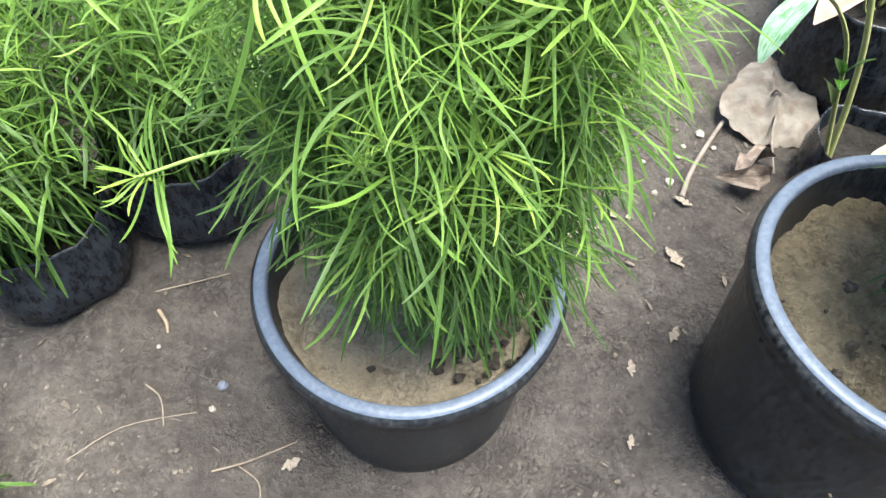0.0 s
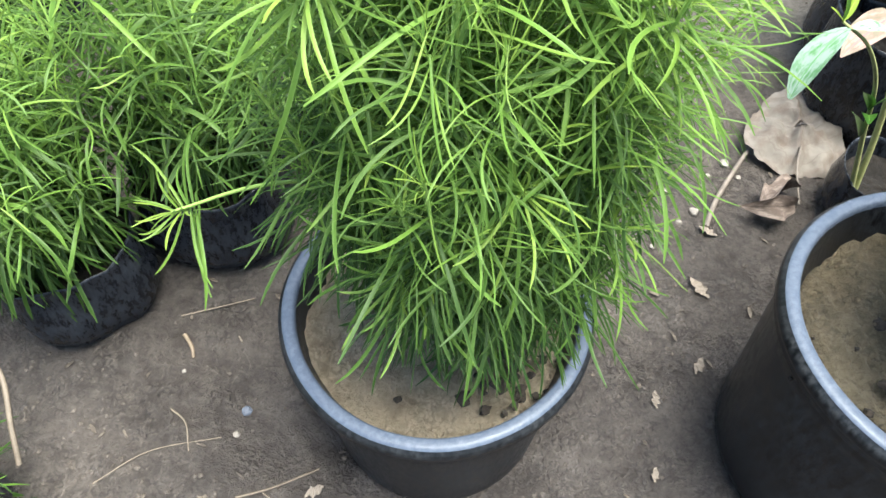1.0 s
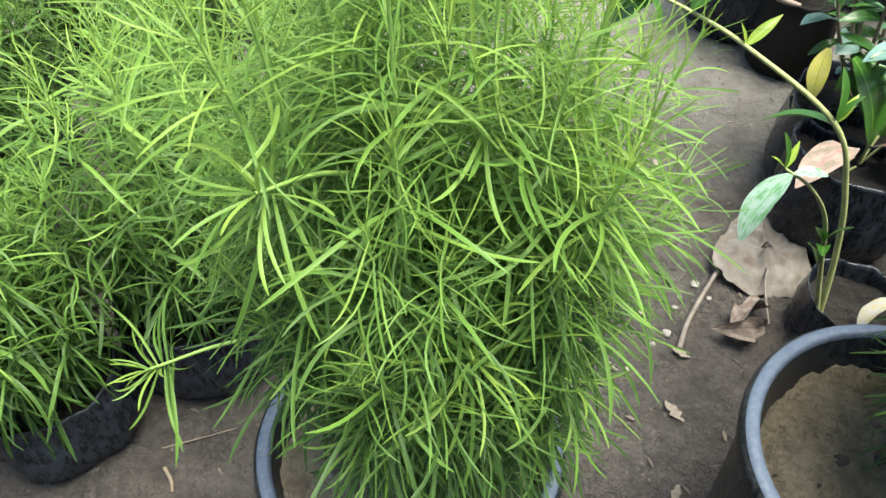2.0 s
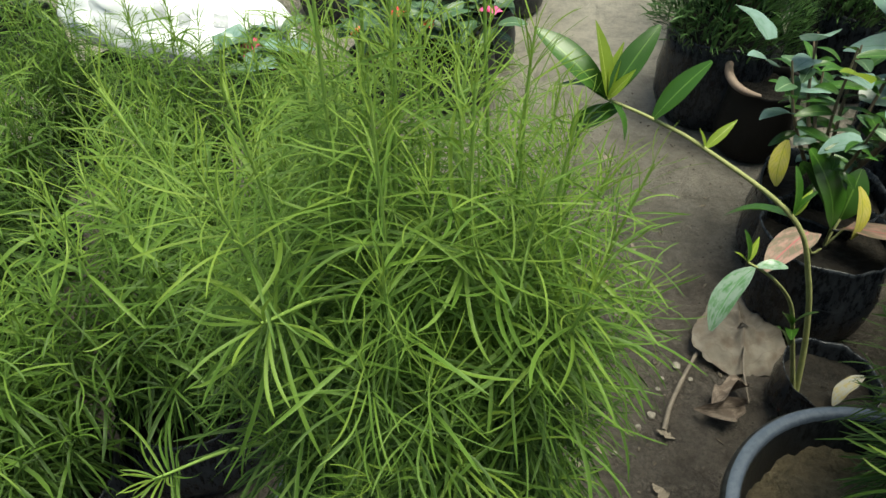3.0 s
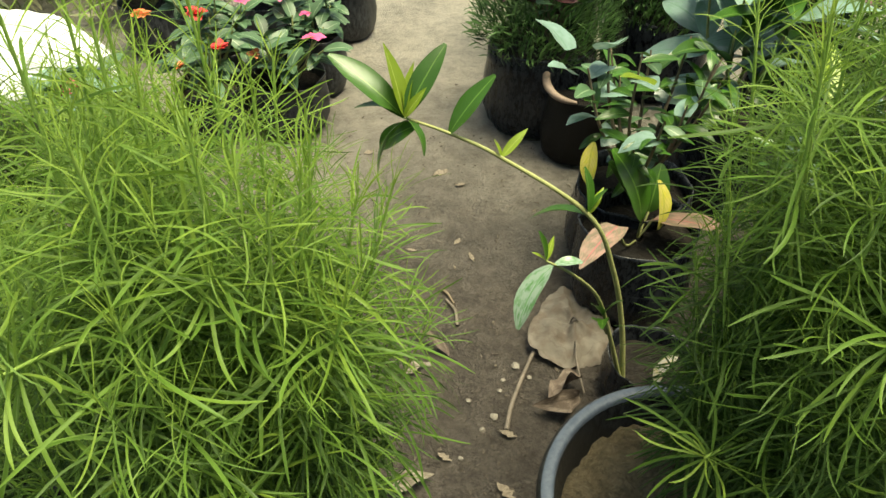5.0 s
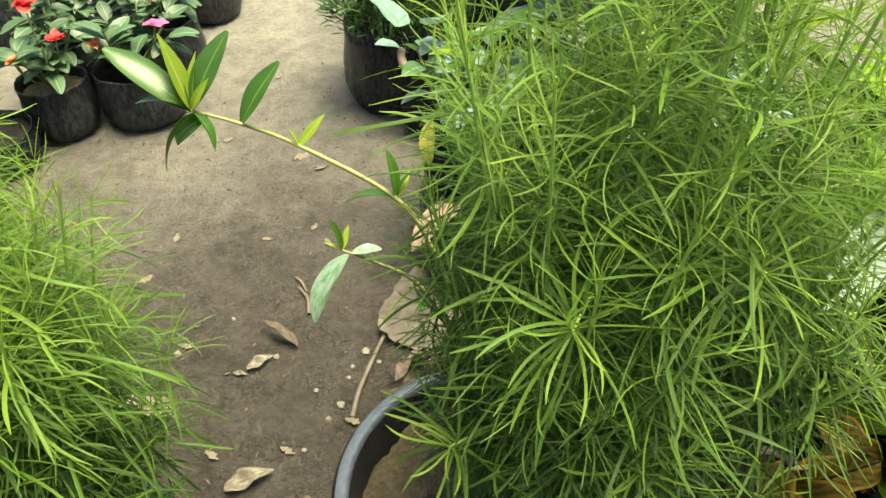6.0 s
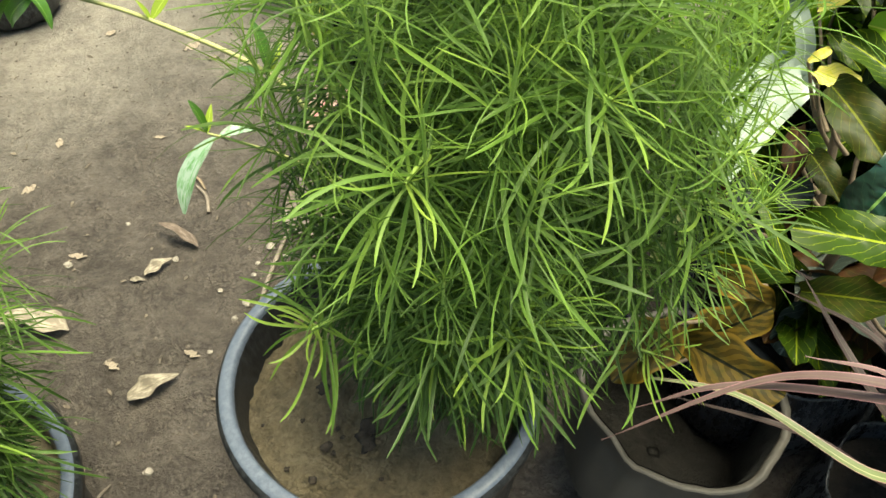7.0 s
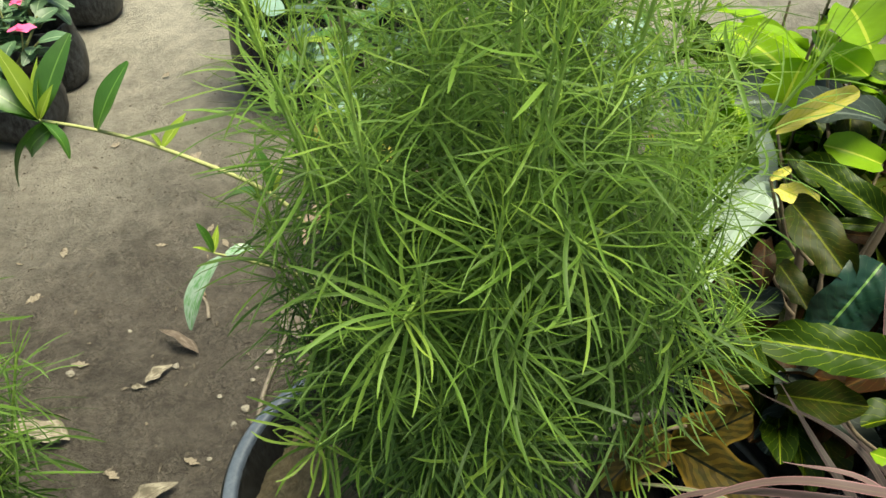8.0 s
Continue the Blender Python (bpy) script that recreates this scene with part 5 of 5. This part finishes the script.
for x0, y0, dx, dy in [(0.02, -0.03, 0.016, 0.020), (0.045, -0.035, 0.014, 0.022), (0.075, -0.045, 0.030, 0.026), (0.115, -0.055, 0.016, 0.034), (-0.03, -0.105, 0.026, 0.020), (0.02, -0.110, 0.024, 0.018), (0.09, -0.105, 0.030, 0.02)]:
    pts = []
    for i in range(5):
        for j in range(5):
            hit = body.ray_cast(Vector((x0 + dx * i / 4, y0 + dy * j / 4, 1.0)), Vector((0, 0, -1)))[0]
            pts.append((x0 + dx * i / 4, y0 + dy * j / 4, (hit.z if hit else 0.2) + 0.002))
    put("print", mesh_of("print", pts, grid_faces(5, 5), INK), sk, None, "faded grey print")
# low bagged plants that carry it
for i, (x, y, a) in enumerate([(-0.72, 1.56, 0), (-0.50, 1.72, 90), (-0.36, 1.62, 200), (-0.225, 1.44, 130)]):
    e = thing("seedling_bag", x, y, 0.0, "low black film bag with a seedling", "potted plant", "seedling bags", a)
    poly_bag(e, 0.075, 0.075, 71 + i, 0.02)

# ---- far beds ----
def bed(name, label, x0, x1, y0, y1, count, height, material, seed, size, width):
    rng = np.random.default_rng(seed)
    g = Geo()
    for i in range(count):
        cx, cy = rng.uniform(x0, x1), rng.uniform(y0, y1)
        h = height * (0.55 + 0.45 * (0.5 + noise.noise((cx * 3, cy * 3, seed))))
        for k in range(9):
            a, el = rng.uniform(0, 2 * math.pi), rng.uniform(0.1, 1.3)
            d = (math.cos(a) * math.cos(el), math.sin(a) * math.cos(el), math.sin(el))
            p = (cx + rng.uniform(-0.05, 0.05), cy + rng.uniform(-0.05, 0.05), h * rng.uniform(0.15, 1.0))
            tp = PLAIN[int(rng.integers(5))][0]
            g.add(laid(tp, p, d, size * rng.uniform(0.6, 1.3), width * rng.uniform(0.7, 1.3)), tp[1], tp[2], rng.random())
    return tagged(put(name, g.mesh(name, material)), label, "plants", kind="stuff")


bed("bedding_plants", "dull grey-green bedding plants crowded in rows", -3.2, -0.12, 2.12, 3.8, 2600, 0.26, BEDLEAF, 3, 0.06, 0.012)
bed("bedding_plants", "dull green plants in a bed beside the path", 0.95, 3.2, 2.3, 3.8, 1100, 0.40, FERN, 4, 0.07, 0.014)
bed("bedding_plants", "crowded green kochia seedlings", -2.6, -1.0, 0.7, 2.0, 1100, 0.28, KOCHIA, 7, 0.055, 0.005)

# ---- litter on the ground ----
PALESCRAP = leaf_material("pale_torn_leaf", (0.165, 0.14, 0.11), (0.10, 0.082, 0.063), 0.03, 6.0, (0.26, 0.23, 0.185), 0.8, 0.15)
SCRAP = plain_material("pale_leaf_scrap", (0.11, 0.088, 0.068), (0.23, 0.19, 0.15), 70.0, 0.85)


def ragged(seed):
    """A torn, buckled scrap of dry leaf, one unit long."""
    r = np.random.default_rng(seed + 400)
    v, f, u = blade(9, r.uniform(-30, 40), 0.3, 0.3, "croton", 0.4)
    w = np.column_stack((v[:, 0], v[:, 1] * r.uniform(0.3, 0.5) * (1 + 0.5 * r.normal(size=len(v))), v[:, 2] + 0.35 * v[:, 3] * 0.4 + 0.03 * r.normal(size=len(v))))
    return mesh_of("leaf_scrap", w, f, SCRAP, u, smooth=False)


def dead_leaf(x, y, z, size, turn, tilt, lean, label):
    """A broad dry leaf, cupped and buckled, with a frayed edge and its stalk."""
    rings, sides = 14, 64
    v, u = [(0, 0, 0.05 + 0.10 * noise.noise((0, 0, 2.0)) + 0.05 * noise.noise((0, 0, 6.0)))], [(0.5, 0.5)]
    for i in range(1, rings + 1):
        for j in range(sides):
            a = 2 * math.pi * j / sides
            k = i / rings
            edge = 1.0 + 0.10 * math.cos(2 * a) - 0.07 * math.exp(-((a - math.pi) / 0.4) ** 2) + 0.10 * math.exp(-(min(a, 2 * math.pi - a) / 0.25) ** 2)
            edge += 0.045 * abs(math.sin(2.5 * a + 0.4)) + 0.03 * math.cos(3 * a) + 0.05 * noise.noise((math.cos(a) * 3, math.sin(a) * 3, 1.0)) + 0.035 * noise.noise((math.cos(a) * 11, math.sin(a) * 11, 4.0))
            px, py = 0.54 * k * edge * math.cos(a), 0.56 * k * edge * math.sin(a) * (1 - 0.25 * math.cos(a))
            h = -0.13 * k * k * (1 + 0.6 * math.sin(2 * a + 0.6)) + 0.10 * noise.noise((px * 5, py * 5, 2.0)) + 0.05 * noise.noise((px * 14, py * 14, 6.0)) + 0.05 * math.exp(-(py / 0.05) ** 2)
            v.append((px, py, h))
            u.append((0.5 + px, 0.5 + 0.9 * py))
    f = [(0, 1 + j, 1 + (j + 1) % sides) for j in range(sides)] + [tuple(1 + k for k in q) for q in grid_faces(rings, sides, True)]
    ob = put("dry_leaf", mesh_of("dry_leaf", np.array(v) * size, f, DEADLEAF, u), None, pose(x, y, z, tilt, lean, turn))
    tv, tf = tube(spline([(-0.30 * size, 0, 0.04 * size), (-0.55 * size, 0.02 * size, -0.02 * size), (-0.95 * size, -0.03 * size, -0.10 * size)], 6), 0.0016, 6)
    put("petiole", mesh_of("petiole", tv, tf, TWIG), ob, None, "thin dry stalk")
    return tagged(ob, label, "leaf")


dead_leaf(0.488, 0.822, 0.032, 0.128, 82, 3, -8, "large dry pale brown leaf lying on the earth")
DK = leaf_mesh("dark_leaf", DARKDEAD, 55, "lance", 12, 0.9, 0.5, 0.42)
tagged(place_leaf(None, DK, (0.475, 0.722, 0.016), (0.398, 0.694, 0.008), 0.7, name="dry_leaf"), "crumpled dark brown dry leaf on the earth", "leaf")
tagged(place_leaf(None, DK, (0.46, 0.69, 0.016), (0.395, 0.655, 0.007), -0.9, name="dry_leaf"), "crumpled dry leaf curled on the earth", "leaf")
CH = [ragged(k) for k in range(5)]
for x, y, a, s in [(0.329, 0.542, 125, 0.045), (0.355, 0.64, 150, 0.035), (0.255, 0.40, 90, 0.028), (0.245, 0.315, 80, 0.022), (0.30, 0.44, 60, 0.03),
                   (-0.13, 0.28, 30, 0.03), (0.100, 1.102, 70, 0.03), (0.367, 1.024, 100, 0.03), (0.335, 1.300, 10, 0.045), (0.04, 1.02, 20, 0.035), (0.130, 0.843, 160, 0.035), (0.256, 0.616, 140, 0.03), (0.154, 0.635, 130, 0.03), (0.272, 1.075, 170, 0.03), (0.34, 1.077, 40, 0.025), (0.396, 1.254, 200, 0.035), (0.20, 1.40, 10, 0.03), (0.33, 1.62, 40, 0.03)]:
    z = ground_height(x, y) + 0.004
    w = radians(a)
    tagged(place_leaf(None, CH[int(a) % 5], (x, y, z), (x + 0.75 * s * math.cos(w), y + 0.75 * s * math.sin(w), z + 0.003), 0.2, name="leaf_scrap"), "pale dry scrap of leaf on the earth", "leaf", "leaf scraps")
PL = leaf_mesh("torn_leaf", PALESCRAP, 30, "lance", 12, 0.7, 0.5, 0.36)
for x0, y0, x1, y1, h in [(0.160, 0.589, 0.229, 0.590, 0.012), (0.099, 0.717, 0.008, 0.765, 0.014), (0.205, 0.775, 0.248, 0.787, 0.008), (0.185, 0.775, 0.205, 0.765, 0.004)]:
    tagged(place_leaf(None, PL, (x0, y0, ground_height(x0, y0) + 0.004), (x1, y1, ground_height(x1, y1) + h), 0.2, name="torn_leaf"), "torn pale dry leaf lying on the earth", "leaf", "leaf scraps")
RL = leaf_mesh("curled_leaf", DARKDEAD, 25, "lance", 12, 0.6, 0.3, 0.22)
tagged(place_leaf(None, RL, (0.285, 0.80, 0.010), (0.240, 0.865, 0.018), 0.3, name="dry_leaf"), "small reddish dry leaf on the earth", "leaf")


def stick(name, pts, r, material, label):
    ln = spline([(x, y, ground_height(x, y) + r + h) for x, y, h in pts], 6)
    v, f = tube(ln, np.linspace(r, r * 0.7, len(ln)), 7)
    return tagged(put(name, mesh_of(name, v, f, material)), label, "twig", "twigs")


stick("twig", [(0.343, 0.655, 0.0), (0.362, 0.70, 0.002), (0.395, 0.755, 0.001), (0.418, 0.790, 0.004)], 0.0042, TWIG, "pale dry twig lying on the earth")
stick("twig", [(0.102, 0.482, 0.0), (0.112, 0.489, 0.001), (0.124, 0.494, 0.0)], 0.0025, TWIG, "short pale stick on the earth")
stick("twig", [(0.30, 0.965, 0.0), (0.308, 0.947, 0.001), (0.313, 0.92, 0.0)], 0.003, WOODY, "short dark stick on the earth")
stick("twig", [(0.31, 0.87, 0.0), (0.312, 0.905, 0.001), (0.302, 0.935, 0.0)], 0.0035, TWIG, "short brown stick on the earth")
stick("straw", [(-0.35, 0.27, 0.0), (-0.30, 0.31, 0.001), (-0.23, 0.335, 0.0)], 0.0009, STRAW, "thin dry straw on the earth")
stick("straw", [(-0.20, 0.27, 0.0), (-0.165, 0.285, 0.002), (-0.12, 0.315, 0.0)], 0.0016, STRAW, "dry straw on the earth")
stick("straw", [(-0.175, 0.28, 0.0), (-0.15, 0.262, 0.002), (-0.145, 0.235, 0.0)], 0.0013, STRAW, "dry straw on the earth")
stick("straw", [(-0.31, 0.48, 0.0), (-0.265, 0.50, 0.002), (-0.23, 0.515, 0.0)], 0.0013, STRAW, "dry straw on the earth")
stick("straw", [(-0.29, 0.36, 0.0), (-0.27, 0.345, 0.002), (-0.26, 0.315, 0.0)], 0.0014, STRAW, "dry straw on the earth")
stick("straw", [(-0.20, 0.52, 0.0), (-0.185, 0.48, 0.001), (-0.175, 0.44, 0.0)], 0.0009, STRAW, "thin dry stalk on the earth")
stick("twig", [(0.12, 0.255, 0.0), (0.128, 0.235, 0.003), (0.13, 0.215, 0.0)], 0.004, WOODY, "stub of dark wood on the earth")
stick("twig", [(-0.30, 0.455, 0.0), (-0.288, 0.44, 0.003), (-0.284, 0.428, 0.0)], 0.003, WOODY, "short dark stub on the earth")


def stone(x, y, r, seed, material, label, name="pebble"):
    bm = bmesh.new()
    bmesh.ops.create_icosphere(bm, subdivisions=2, radius=r)
    for v in bm.verts:
        v.co *= 1 + 0.35 * noise.noise(v.co * (1.1 / r) + Vector((seed, 2, 0)))
        v.co.z *= 0.7
    me = bpy.data.meshes.new(name)
    bm.to_mesh(me)
    bm.free()
    me.materials.append(material)
    return tagged(put(name, me, None, pose(x, y, ground_height(x, y) + r * 0.35, 0, 0, seed * 50)), label, "stone", "pebbles")


for i, (x, y, r) in enumerate([(0.384, 0.77, 0.007), (0.331, 0.682, 0.006), (0.167, 0.491, 0.0045), (0.30, 0.72, 0.004), (-0.216, 0.342, 0.004), (0.36, 0.75, 0.004), (0.40, 0.745, 0.004), (-0.29, 0.41, 0.003), (0.27, 0.62, 0.004), (0.35, 0.73, 0.004), (0.105, 0.833, 0.006), (0.170, 0.49, 0.006), (0.25, 0.79, 0.005), (0.31, 0.665, 0.0045), (0.19, 0.90, 0.004)]):
    stone(x, y, r, i, STONE, "small pale pebble on the earth")
stone(-0.211, 0.372, 0.006, 4, BLUESTONE, "small dark blue-grey pebble on the earth")
g = Geo()
rng = np.random.default_rng(77)
for i in range(9000):
    x, y = rng.uniform(-0.55, 0.8), 0.15 + 1.3 * rng.random() ** 1.9
    if noise.noise((x * 5, y * 5, 3.0)) < rng.uniform(-0.5, 0.25):
        continue
    r = (0.0009 + 0.0034 * rng.random() ** 2.5) * (1.0 if y < 0.8 else 0.8)
    a = rng.uniform(0, 6.28)
    z = ground_height(x, y)
    v = np.array([(r * math.cos(a), r * math.sin(a), 0), (-r * math.sin(a) * 0.7, r * math.cos(a) * 0.7, 0), (-r * math.cos(a), -r * math.sin(a), 0), (r * math.sin(a) * 0.8, -r * math.cos(a) * 0.8, 0), (0.2 * r, 0, 0.9 * r)]) + (x, y, z)
    g.add(v, [(0, 1, 4), (1, 2, 4), (2, 3, 4), (3, 0, 4)])
GRIT = plain_material("grit", (0.045, 0.036, 0.029), (0.15, 0.125, 0.103), 45.0)
tagged(put("grit", g.mesh("grit", GRIT, False)), "loose crumbs of earth and grit scattered on the ground", "grit", kind="stuff")
fragments = Geo()
for i in range(340):
    x, y = rng.uniform(-0.5, 0.62), 0.18 + 1.5 * rng.random() ** 1.3
    a, ln_, w_ = rng.uniform(0, 6.28), rng.uniform(0.004, 0.016), rng.uniform(0.0008, 0.003)
    z = ground_height(x, y) + 0.0012
    d = np.array([math.cos(a), math.sin(a), 0.0])
    e = np.array([-d[1], d[0], 0.0])
    p = np.array([x, y, z])
    up = np.array([0, 0, 1.0])
    fragments.add([p - e * w_ * 0.4, p + d * ln_ * 0.5 - e * w_ + up * 0.0018, p + d * ln_ - e * w_ * 0.3 + up * 0.0006, p + d * ln_ + e * w_ * 0.4 + up * 0.0004, p + d * ln_ * 0.5 + e * w_ + up * 0.0008, p + e * w_ * 0.5, p + d * ln_ * 0.5 - up * 0.001],
                  [(0, 1, 4, 5), (1, 2, 3, 4), (0, 5, 4, 6), (1, 6, 4, 3)])
FRAG = plain_material("leaf_fragments", (0.022, 0.016, 0.012), (0.14, 0.112, 0.085), 18.0, 0.85)
tagged(put("leaf_fragments", fragments.mesh("leaf_fragments", FRAG, False)), "small dry leaf fragments scattered over the earth", "litter", kind="stuff")
WL = leaf_mesh("withered_leaf", WITHERED, 35, "oval", 10, 0.3, 0.08, 0.55)
tagged(place_leaf(None, WL, (0.585, 0.665, 0.112), (0.548, 0.655, 0.072), 0.5, name="withered_leaf"), "pale withered leaf with a yellow stain lying in a pot", "leaf")
